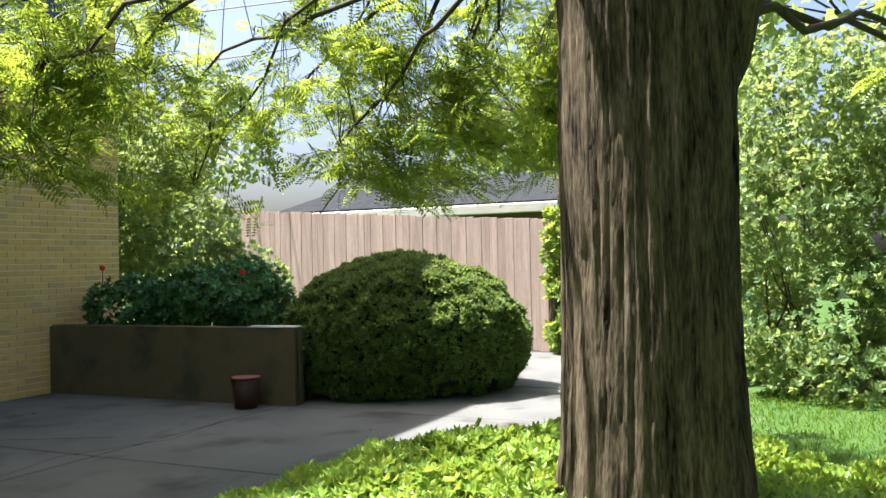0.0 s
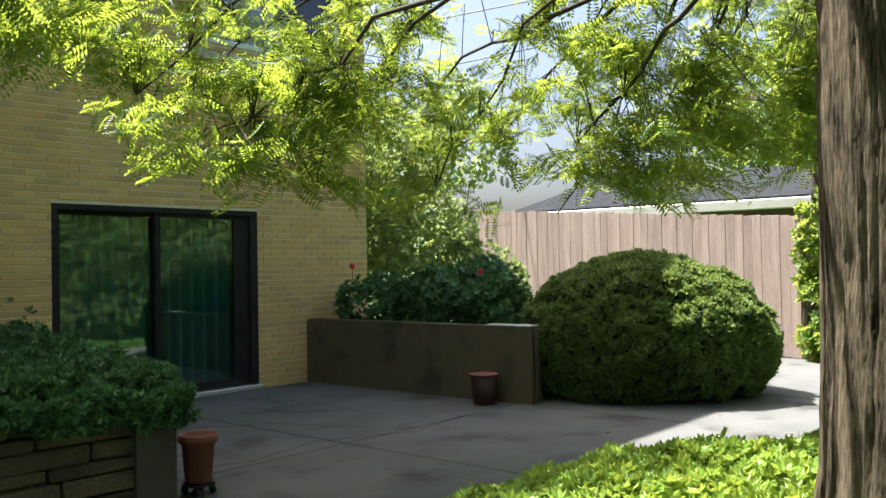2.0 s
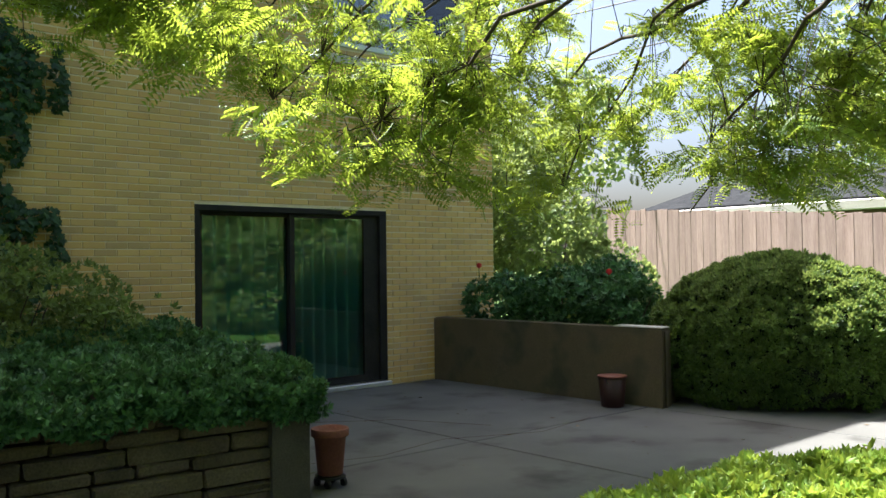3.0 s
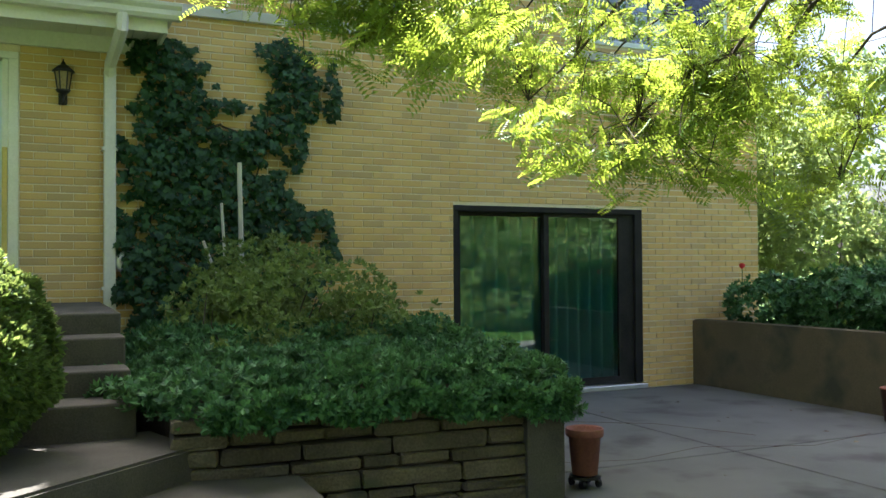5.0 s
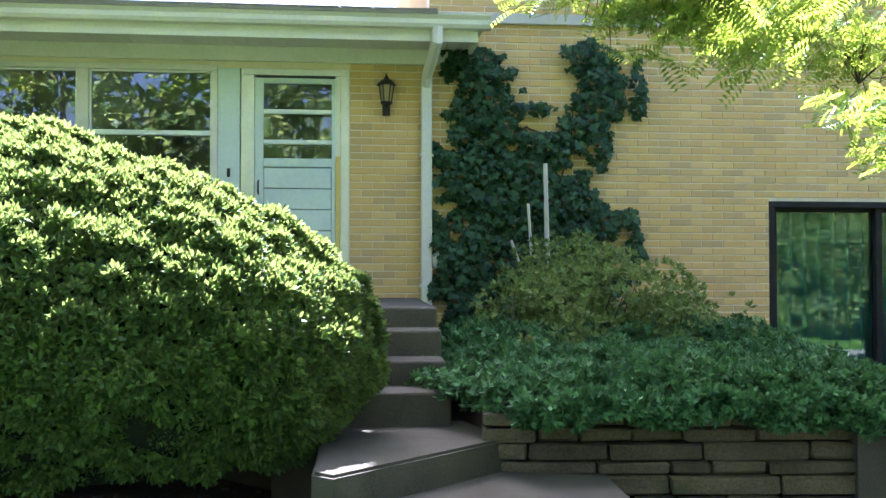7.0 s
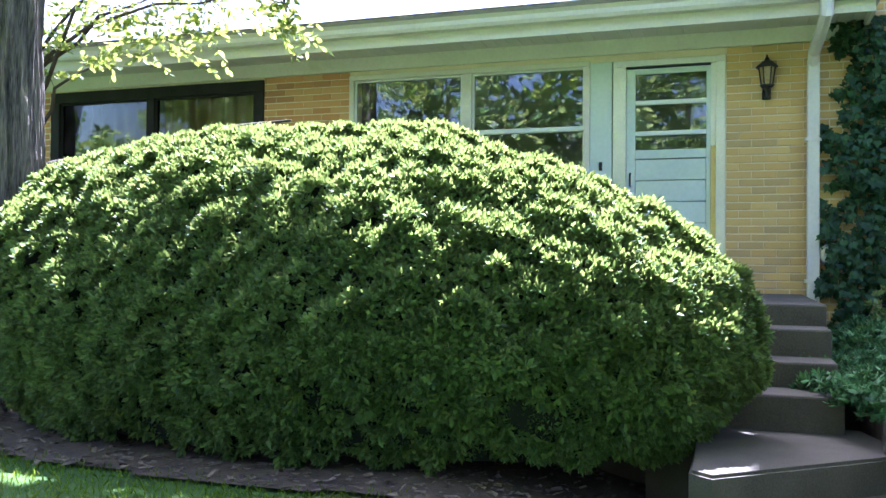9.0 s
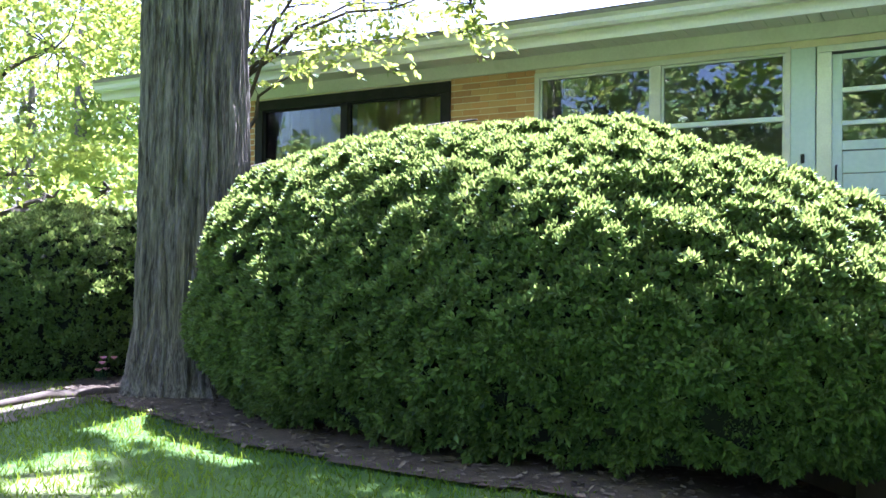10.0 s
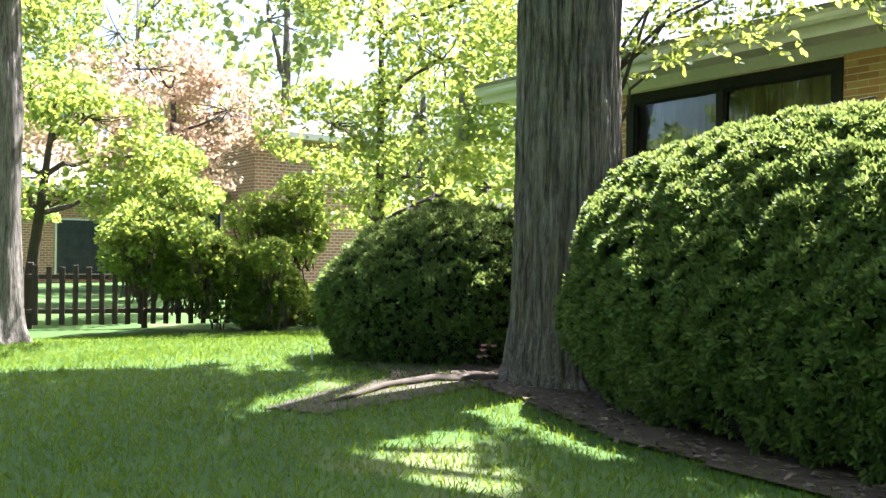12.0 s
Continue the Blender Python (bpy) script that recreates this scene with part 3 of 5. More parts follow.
# sliding glass door
door_1 = thing("door_1", "dark bronze sliding glass patio door, closed", "glass door", kind="structure")
dx0, dx1, _, dz1 = DOOR
part("head", box(dx0, dx1, WALL_Y + 0.0, WALL_Y + 0.16, dz1 - 0.06, dz1, 0.004), BRONZE, door_1)
part("jamb", box(dx0, dx0 + 0.06, WALL_Y + 0.0, WALL_Y + 0.16, 0.06, dz1 - 0.06, 0.004), BRONZE, door_1)
part("jamb", box(dx1 - 0.1, dx1, WALL_Y + 0.0, WALL_Y + 0.16, 0.06, dz1 - 0.06, 0.004), BRONZE, door_1)
part("sill", box(dx0 - 0.02, dx1 + 0.02, WALL_Y - 0.06, WALL_Y + 0.16, 0.0, 0.05, 0.006), ALU, door_1, "bare aluminium sill track")
for a, b, y in ((dx0 + 0.06, 5.07, 8.19), (4.99, dx1 - 0.1, 8.14)):
    leaf = part("sliding_panel", box(a, a + 0.06, y, y + 0.035, 0.06, dz1 - 0.06), BRONZE, door_1)
    wide = 0.2 if b > 6 else 0.08
    part("stile", box(b - wide, b, y, y + 0.035, 0.06, dz1 - 0.06), BRONZE, leaf)
    part("rail", box(a + 0.06, b - wide, y, y + 0.035, dz1 - 0.1, dz1 - 0.06), BRONZE, leaf)
    part("rail", box(a + 0.06, b - wide, y, y + 0.035, 0.06, 0.14), BRONZE, leaf)
    part("pane", box(a + 0.06, b - wide, y + 0.014, y + 0.02, 0.14, dz1 - 0.1), GLASS_DOOR, leaf).visible_shadow = False

# front door of the wing with its storm door and flat side panel
door_2 = thing("door_2", "pale painted front door behind an aluminium storm door", "front door", kind="structure")
part("side_panel", box(-1.33, -1.13, WALL_Y + 0.0, WALL_Y + 0.05, 1.1, 3.2, 0.004), DOORPAINT, door_2)
part("letter_slot", box(-1.245, -1.215, WALL_Y - 0.012, WALL_Y, 2.2, 2.28, 0.003), BLACK, door_2)
part("head", box(-1.12, -0.14, WALL_Y - 0.01, WALL_Y + 0.1, 3.14, 3.2, 0.004), ALU, door_2)
part("jamb", box(-1.12, -1.0, WALL_Y - 0.01, WALL_Y + 0.1, 1.12, 3.14, 0.004), ALU, door_2)
part("jamb", box(-0.22, -0.14, WALL_Y - 0.01, WALL_Y + 0.1, 1.12, 3.14, 0.004), ALU, door_2)
part("strip", box(-0.262, -0.222, WALL_Y - 0.006, WALL_Y + 0.06, 1.12, 2.4, 0.003), BRASS, door_2, "yellowed metal strip")
part("threshold", box(-1.12, -0.14, WALL_Y - 0.05, WALL_Y + 0.2, 1.06, 1.12, 0.005), ALU, door_2)
part("cover_strip", box(-0.264, -0.218, WALL_Y + 0.015, WALL_Y + 0.07, 1.12, 3.14), ALU, door_2)
storm = part("storm_door", box(-1.0, -0.92, WALL_Y + 0.012, WALL_Y + 0.045, 1.14, 3.12, 0.004), DOORPAINT, door_2)
part("stile", box(-0.3, -0.262, WALL_Y + 0.012, WALL_Y + 0.045, 1.14, 3.12, 0.004), DOORPAINT, storm)
part("rail", box(-0.92, -0.3, WALL_Y + 0.012, WALL_Y + 0.045, 3.07, 3.12, 0.004), DOORPAINT, storm)
part("rail", box(-0.92, -0.3, WALL_Y + 0.012, WALL_Y + 0.045, 2.3, 2.38, 0.004), DOORPAINT, storm)
for z in (2.53, 2.81):
    part("glazing_bar", box(-0.92, -0.3, WALL_Y + 0.008, WALL_Y + 0.04, z - 0.02, z + 0.02, 0.004), WHITE, storm)
part("pane", box(-0.92, -0.3, WALL_Y + 0.03, WALL_Y + 0.034, 2.38, 3.07), GLASS, storm).visible_shadow = False
for k in range(6):
    part("door_board", box(-0.918, -0.302, WALL_Y + 0.02, WALL_Y + 0.045, 1.14 + k * 0.193, 1.327 + k * 0.193, 0.006), DOORPAINT, storm)
part("handle", tube([(-0.96, WALL_Y - 0.005, 2.05), (-0.96, WALL_Y - 0.05, 2.06), (-0.96, WALL_Y - 0.05, 2.16), (-0.96, WALL_Y - 0.005, 2.17)], 0.009, 6), BLACK, storm)

# wall lantern
lantern = thing("wall_lantern", "black iron coach lantern with amber glass on brick", "lantern")
part("back_plate", box(-0.035, 0.035, 0.09, 0.11, -0.2, -0.02, 0.006), BLACK, lantern)
part("arm", tube([(0, 0.1, -0.12), (0, 0.05, -0.16), (0, 0.0, -0.13), (0, 0, -0.1)], 0.01, 8), BLACK, lantern, smooth=True)
part("tail", lathe([(0.006, -0.21), (0.02, -0.19), (0.01, -0.17), (0.022, -0.13), (0.05, -0.11), (0.06, -0.09)], 12), BLACK, lantern, smooth=True)
part("glass_body", lathe([(0.042, -0.09), (0.062, 0.06)], 6), MILK, lantern, "amber glass")
for k in range(6):
    a = math.pi / 3 * k
    part("cage_bar", tube([(0.046 * math.cos(a), 0.046 * math.sin(a), -0.09), (0.067 * math.cos(a), 0.067 * math.sin(a), 0.065)], 0.006, 6), BLACK, lantern)
part("roof_cap", lathe([(0.09, 0.06), (0.085, 0.075), (0.04, 0.115), (0.022, 0.12), (0.02, 0.135), (0.008, 0.15), (0.004, 0.17)], 12), BLACK, lantern, smooth=True)
lantern.location = (0.2, 7.985, 2.98)

# ---- steps ----
stairs = thing("steps", "worn concrete entrance steps with two broad landings", "steps", kind="structure")


def prism(outline, z0, z1, bevel=0.015):
    bm = bmesh.new()
    low, top = [bm.verts.new((x, y, z0)) for x, y in outline], [bm.verts.new((x, y, z1)) for x, y in outline]
    n = len(outline)
    bm.faces.new(low[::-1])
    bm.faces.new(top)
    for i in range(n):
        bm.faces.new((low[i], low[(i + 1) % n], top[(i + 1) % n], top[i]))
    bmesh.ops.bevel(bm, geom=[e for e in bm.edges if all(v in top for v in e.verts)], offset=bevel, segments=2, affect="EDGES")
    return bm


part("landing", prism([(0.02, 3.3), (1.24, 3.4), (1.27, 4.53), (0.72, 4.66), (0.02, 4.15)], -0.1, 0.29), STEP, stairs)
part("landing", prism([(-0.22, 4.7), (-0.24, 3.98), (-0.14, 3.9), (0.76, 4.67), (0.6, 5.25), (-0.5, 5.2), (-0.5, 4.8)], -0.1, 0.46), STEP, stairs)
for y, z in ((5.06, 0.655), (5.38, 0.80), (5.72, 0.965), (6.05, 1.1)):
    part("step", box(-1.1, 0.5, y, 8.09 if z > 1 else y + 0.45, -0.1, z, 0.014, seg=2), STEP, stairs)

# ---- stone planter by the steps ----
planter = thing("stone_planter", "mossy coursed limestone retaining wall of a raised bed", "planter", kind="structure")


def stone(a, b, c, d, r):
    """A rough-hewn block, its face a little uneven."""
    bm = box(a, b, 0, 0.2, c, d, 0.012)
    for v in bm.verts:
        v.co += Vector((r.uniform(-0.006, 0.006), r.uniform(-0.012, 0.012), r.uniform(-0.005, 0.005)))
    return bm


F0, F1 = Vector((0.62, 4.64, 0)), Vector((2.62, 4.48, 0))
face_turn = pose(F0.x, F0.y, 0, 0, 0, math.degrees(math.atan2(F1.y - F0.y, F1.x - F0.x)))
face_len = (F1 - F0).length
r = random.Random(5)
z = 0.0
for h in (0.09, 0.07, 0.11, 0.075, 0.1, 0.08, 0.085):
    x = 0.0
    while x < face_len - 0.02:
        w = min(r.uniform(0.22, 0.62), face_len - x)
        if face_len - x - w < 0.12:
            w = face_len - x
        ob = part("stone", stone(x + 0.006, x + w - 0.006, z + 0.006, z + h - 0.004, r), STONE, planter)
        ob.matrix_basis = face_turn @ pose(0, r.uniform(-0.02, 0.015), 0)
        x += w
    z += h
part("core", prism([(0.66, 4.74), (2.6, 4.58), (2.6, 8.0), (0.66, 8.0)], -0.1, 0.56, 0.002), SOIL, planter, "dark planting soil")
part("corner_post", prism([(2.6, 4.44), (2.84, 4.42), (2.88, 4.66), (2.62, 4.68)], -0.1, 0.66, 0.012), STEP, planter, "plain concrete corner post")
part("side_wall", prism([(2.66, 4.68), (2.86, 4.66), (2.86, 8.09), (2.66, 8.09)], -0.1, 0.6, 0.01), STEP, planter)

# ---- concrete planter beside the patio ----
tub = thing("concrete_planter", "long dark concrete planter wall with a pale worn rim", "planter", kind="structure")
part("front_wall", prism([(6.98, 8.09), (7.0, 6.5), (7.04, 4.86), (7.24, 4.9), (7.2, 6.55), (7.18, 8.09)], -0.1, 0.75, 0.015), CAST, tub)
part("end_wall", prism([(7.08, 4.845), (8.6, 5.5), (8.55, 5.65), (7.27, 5.08)], -0.1, 0.74, 0.015), CAST, tub)
part("soil", prism([(7.19, 8.08), (7.21, 6.5), (7.26, 5.1), (8.5, 5.66), (8.5, 8.08)], -0.1, 0.62, 0.002), SOIL, tub, "dark planting soil")
part("rim", prism([(7.035, 5.42), (7.045, 4.87), (7.235, 4.905), (7.225, 5.46)], 0.754, 0.765, 0.002), CAP, tub, "pale worn rim")


# ---- plants ----
def dome_points(n, a, b, h, wide_at, p, seed):
    """Points and outward normals on a clipped dome: widest at wide_at of its height."""
    g = np.random.default_rng(seed)
    ang = g.uniform(0, 2 * np.pi, n)
    phi = np.arcsin(g.uniform(0, 1, n) ** 0.85)
    top = g.uniform(0, 1, n) < 0.64
    t = np.where(top, wide_at + (1 - wide_at) * np.sin(phi) ** (2 / p), g.uniform(0.02, wide_at, n))
    rr = np.where(top, np.cos(phi) ** (2 / p), 1 - 0.2 * ((wide_at - t) / wide_at) ** 2)
    pts = np.stack([a * rr * np.cos(ang), b * rr * np.sin(ang), h * t], -1)
    c = np.stack([0 * ang, 0 * ang, np.full(n, h * wide_at)], -1)
    axes = np.array([a, b, h * (1 - wide_at)])
    rel = (pts - c) / axes
    nrm = unit(np.sign(rel) * np.abs(rel) ** (p - 1) / axes)
    nrm[~top, 2] -= 0.15
    return pts, unit(nrm)


def crested(pts, a, h, wide_at, p, crest):
    """Lifts or lowers the dome so that its ridge follows crest, rows of (share of the half-length, share of the height)."""
    if not crest:
        return pts
    u = np.clip(pts[:, 0] / a, -0.985, 0.985)
    ridge = (1 - np.abs(u) ** p) ** (1 / p)
    want = np.interp(u, [c[0] for c in crest], [(c[1] - wide_at) / (1 - wide_at) for c in crest])
    low = h * wide_at
    out = pts.copy()
    out[:, 2] = np.where(pts[:, 2] > low, low + (pts[:, 2] - low) * want / ridge, pts[:, 2])
    return out


def clipped_bush(name, at, turn, a, b, h, count, size, label, seed, wide_at=0.4, p=2.15, material=YEW, lump=0.07, crest=()):
    bush = thing(name, label, "bush", at)
    bush.rotation_euler = (0, 0, radians(turn))
    # near-black solid core: the shade inside the bush put into its colour
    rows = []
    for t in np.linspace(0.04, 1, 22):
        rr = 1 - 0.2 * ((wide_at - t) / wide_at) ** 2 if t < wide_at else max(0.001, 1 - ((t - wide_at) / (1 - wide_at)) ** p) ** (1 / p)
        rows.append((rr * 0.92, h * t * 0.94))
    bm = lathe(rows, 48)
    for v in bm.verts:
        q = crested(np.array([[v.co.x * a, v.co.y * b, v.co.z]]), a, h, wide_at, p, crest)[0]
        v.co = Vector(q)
    part("shade_core", bm, INNER_SHADE, bush, smooth=True)
    g = np.random.default_rng(seed)
    pts, nrm = dome_points(count, a, b, h, wide_at, p, seed)
    pts = crested(pts, a, h, wide_at, p, crest)
    n1, n2 = sample_noise(pts, 2.0, seed), sample_noise(pts, 5.5, seed + 9)
    n3 = sample_noise(pts, 12.0, seed + 4)
    pts = pts + nrm * ((n1 * 0.7 + n2 * 0.9 + n3 * 0.8) * lump - 0.02 - 0.05 * g.uniform(0, 1, count) ** 2)[:, None] + g.normal(0, 0.008, pts.shape)
    ahead = unit(nrm + np.array([0, 0, 0.25]) + g.normal(0, 0.45, nrm.shape))
    mesh = scatter("foliage", *YEW_TUFT, pts, turned(ahead, g.normal(0, 1, nrm.shape)), size * g.uniform(0.65, 1.3, count))
    part("foliage", mesh, material, bush)
    stem = bmesh.new()
    for k in range(5):
        x = a * (k / 2 - 1) * 0.35
        tube([(x * 0.6, 0, -0.15), (x, 0.05, h * 0.25), (x * 1.3, 0.1, h * 0.5)], [0.04, 0.03, 0.015], 6, stem)
    part("stem", stem, TWIG, bush)
    return bush


# colour stands in for the shade between the leaves, not for twigs
INNER_SHADE = mat("bush_inner_shade", (0.002, 0.004, 0.0015), (0.006, 0.01, 0.003), 0.99, 6, 40, 0.6)
LONG_CREST = ((-1.0, 0.5), (-0.955, 0.66), (-0.89, 0.79), (-0.77, 0.90), (-0.51, 0.965), (-0.28, 0.995), (0.0, 1.0), (0.2, 0.98), (0.42, 0.92), (0.6, 0.84), (0.75, 0.735), (0.87, 0.62), (0.96, 0.525), (1.0, 0.44))
clipped_bush("yew_bush", (-2.37, 4.75, 0.32), 0, 2.47, 1.0, 1.83, 43000, 0.06, "large clipped yew dome with sunlit crown and dark flank", 11, 0.34, 1.55, crest=LONG_CREST)
clipped_bush("yew_bush", (8.35, 4.35, 0.0), -62, 1.36, 1.05, 1.47, 17000, 0.06, "rounded clipped yew beside the concrete planter, half in shade", 12, 0.36, 1.8)
clipped_bush("yew_bush", (-6.87, 5.18, 0.25), 53, 1.42, 0.95, 1.52, 10500, 0.064, "dark clipped yew mound behind the big tree", 13, 0.4, 1.8)


def trunk_mesh(rows, lean, ridge, rise, sides=120, ring=0.05, seed=0.0, flare=0.0, fine=7.5, sharp=4.0):
    """A bark-covered trunk: rows of (height, radius), with vertical furrows and root flare."""
    z = np.arange(rows[0][0], rows[-1][0] + ring, ring)
    rad = np.interp(z, [q[0] for q in rows], [q[1] for q in rows])
    ang = np.linspace(0, 2 * np.pi, sides, endpoint=False)
    v = np.zeros((len(z), sides, 3))
    for i, (h, q) in enumerate(zip(z, rad)):
        for j, t in enumerate(ang):
            c, s = math.cos(t), math.sin(t)
            n1 = noise.noise(Vector((c * fine + seed, s * fine, h * 0.75)))
            n2 = noise.noise(Vector((c * 13 + seed, s * 13, h * 2.2)))
            n3 = noise.noise(Vector((c * 30 + seed, s * 30, h * 9)))
            f = 1 - min(1, abs(n1) * sharp)
            root = flare * max(0, math.cos(t * 5 + seed)) * math.exp(-(h - rows[0][0]) * 3.0)
            rr = q + root - ridge * f + ridge * 0.5 * n2 + rise * n3 + 0.03 * noise.noise(Vector((c + seed, s, h * 0.8)))
            v[i, j] = (rr * c + lean[0] * h, rr * s + lean[1] * h, h)
    i = np.arange(len(z) * sides).reshape(len(z), sides)
    f = np.stack([i[:-1], np.roll(i, -1, 1)[:-1], np.roll(i, -1, 1)[1:], i[1:]], -1).reshape(-1, 4)
    return raw_mesh("trunk", v.reshape(-1, 3), f)


def arc(p, q, sag, n=7, wob=0.06, r=random):
    p, q = Vector(p), Vector(q)
    out = []
    for i in range(n):
        t = i / (n - 1)
        w = 0 if i in (0, n - 1) else wob
        out.append(p.lerp(q, t) + Vector((r.uniform(-w, w), r.uniform(-w, w), sag * 4 * t * (1 - t) + r.uniform(-w, w))))
    return out


# big honey locust beside the patio
T1 = Vector((3.74, 0.74, 0.0))
locust = thing("honey_locust_tree", "honey locust with furrowed dark trunk and hanging feathery leaves", "tree", T1)
part("trunk", trunk_mesh([(0.0, 0.48), (0.2, 0.43), (0.6, 0.395), (1.4, 0.37), (2.4, 0.355), (3.2, 0.37), (3.8, 0.3)], (0.0, 0.0), 0.02, 0.007, 200, 0.04, seed=3.3, flare=0.05, fine=10.0, sharp=5.0), BARK1, locust, smooth=True)
R1 = random.Random(21)
limbs = []


def limb(tree, p, q, sag, r0, r1, n=9, wob=0.08, material=TWIG, rnd=R1):
    pts = arc(p, q, sag, n, wob, rnd)
    part("limb", tube(pts, [r0 + (r1 - r0) * i / (n - 1) for i in range(n)], 8), material, tree, smooth=True)
    return pts


TIPS = ((1.2, 4.3, 2.9), (2.0, 4.6, 2.75), (2.6, 4.4, 2.35), (3.1, 4.3, 2.1), (4.2, 4.9, 2.2), (4.9, 4.2, 1.95), (5.6, 3.6, 1.75), (6.2, 2.9, 2.0), (6.5, 2.1, 2.4),
        (5.2, 4.9, 2.6), (5.9, 4.3, 2.5), (6.6, 3.6, 2.6), (6.9, 2.9, 2.7), (4.4, 5.4, 2.9), (3.6, 5.2, 2.7), (2.8, 5.0, 2.9), (5.0, 3.2, 3.2), (6.4, 4.4, 3.3), (3.2, 4.8, 3.3), (4.6, 4.2, 3.0), (5.6, 3.4, 2.9), (6.2, 2.6, 3.1), (1.0, 3.6, 3.6))
for k, tip in enumerate(TIPS):
    start = Vector((R1.uniform(-0.15, 0.15), R1.uniform(0.1, 0.25), R1.uniform(2.7, 3.5)))
    limbs.append([p + T1 for p in limb(locust, start, Vector(tip) - T1, R1.uniform(0.2, 0.5), R1.uniform(0.02, 0.032), 0.005, 13, 0.06)])
# stout forks that leave the view
for q, r0 in (((0.3, -1.4, 5.2), 0.2), ((-0.3, 1.2, 6.0), 0.2), ((1.6, 0.4, 6.2), 0.16), ((-1.4, -0.6, 6.0), 0.14)):
    limb(locust, (0, 0, 3.4), q, 0.1, r0, 0.05, 9, 0.06, BARK1)
limb(locust, (0.02, -0.16, 2.0), (0.2, -0.85, 3.8), 0.0, 0.17, 0.12, 9, 0.02, BARK1)
for q in ((2.4, -1.7, 2.45), (2.8, -1.3, 3.3), (1.9, -1.5, 2.2), (2.2, -2.3, 3.4)):
    limbs.append([p + T1 for p in limb(locust, (0.1, -0.3, 2.35), q, 0.12, 0.024, 0.006, 9, 0.07)])

# lowest leaf elevation at each camera bearing, chosen to fit the camera's view
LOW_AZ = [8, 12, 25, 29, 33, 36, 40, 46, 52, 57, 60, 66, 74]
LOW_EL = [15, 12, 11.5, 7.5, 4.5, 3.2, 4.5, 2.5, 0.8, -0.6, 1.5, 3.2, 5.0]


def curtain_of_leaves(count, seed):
    """Spray ends: a loose curtain between trunk and house, placed from the camera's view."""
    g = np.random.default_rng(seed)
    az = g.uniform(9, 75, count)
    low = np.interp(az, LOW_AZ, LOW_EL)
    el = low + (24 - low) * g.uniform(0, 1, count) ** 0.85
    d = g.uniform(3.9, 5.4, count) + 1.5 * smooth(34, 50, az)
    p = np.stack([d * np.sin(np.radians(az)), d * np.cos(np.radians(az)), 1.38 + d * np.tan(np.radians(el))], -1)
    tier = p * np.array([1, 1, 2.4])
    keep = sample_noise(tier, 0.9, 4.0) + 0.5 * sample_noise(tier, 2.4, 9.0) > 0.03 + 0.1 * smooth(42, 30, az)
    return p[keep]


def sprays(tree, tips, limb_points, leaf, shape, seed, per=13, length=0.45, droop=0.3, material=LOCUST, size=0.145):
    """Short twigs that reach from the nearest limb to each tip, with leaves along them."""
    g = np.random.default_rng(seed)
    base = np.array(tree.location)
    lp = np.array([tuple(p) for p in limb_points])
    twig = bmesh.new()
    locs, aheads, sizes = [], [], []
    for tip in tips:
        dist = np.linalg.norm(lp - tip, axis=1) + g.uniform(0, 0.5, len(lp))
        near = lp[np.argmin(dist)]
        way = tip - near
        far = np.linalg.norm(way)
        if far > 0.9:
            near = tip - way / far * 0.9 * g.uniform(0.5, 1)
        flat = tip - near
        flat[2] = min(flat[2], 0) * 0.25
        out = unit(unit(flat) + g.normal(0, 0.3, 3) * np.array([1, 1, 0.35]))
        start = tip - out * min(length, far)
        start[2] += droop * 0.25
        mid = (start + tip) / 2 + np.array([0, 0, droop * 0.15])
        pts = [near, (near + start) / 2 + np.array([0, 0, 0.05]), start, mid, tip]
        tube([Vector(p - base) for p in pts], [0.004, 0.0035, 0.003, 0.002, 0.001], 3, twig)
        for k in range(per):
            t = k / (per - 1)
            p = start * (1 - t) ** 2 + 2 * mid * t * (1 - t) + tip * t * t
            side = np.cross(out, [0, 0, 1]) * (1 if k % 2 else -1)
            ah = unit(out * (0.4 + 0.8 * t) + side * (1.1 - 0.7 * t) + np.array([0, 0, -0.1]) + g.normal(0, 0.5, 3))
            locs.append(p - base)
            aheads.append(ah)
            sizes.append(size * g.uniform(0.7, 1.2))
    n = len(locs)
    part("twig_work", twig, TWIG, tree)["kind"] = "stuff"
    rot = turned(np.array(aheads), np.array([0, 0, 1.0]) + g.normal(0, 1.0, (n, 3)))
    part("leaves", scatter("leaves", *shape, np.array(locs), rot, np.array(sizes)), material, tree)["kind"] = "stuff"


all_limb = [p for l in limbs for p in l[3:]]
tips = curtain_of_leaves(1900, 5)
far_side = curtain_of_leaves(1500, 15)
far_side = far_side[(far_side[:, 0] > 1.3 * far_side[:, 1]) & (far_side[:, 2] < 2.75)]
g = np.random.default_rng(8)
right_tips = np.stack([g.uniform(5.2, 6.9, 90), g.uniform(-2.0, -0.1, 90), g.uniform(2.3, 4.2, 90)], -1)
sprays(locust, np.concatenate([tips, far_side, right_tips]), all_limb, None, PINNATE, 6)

# unseen upper crown, added over the lawn to block light from the sky
crown = bmesh.new()
masses = []
for k in range(38):
    c = Vector((R1.uniform(-5.0, 4.8), R1.uniform(-6.5, 0.2), R1.uniform(5.6, 8.6)))
    masses.append((c, R1.uniform(0.9, 1.7)))
    tube(arc((0, 0, R1.uniform(3.6, 5.0)), c - T1, 0.3, 8, 0.12, R1), [0.09 - 0.011 * i for i in range(8)], 6, crown)
part("sky_block_limbs", crown, BARK1, locust, smooth=True)
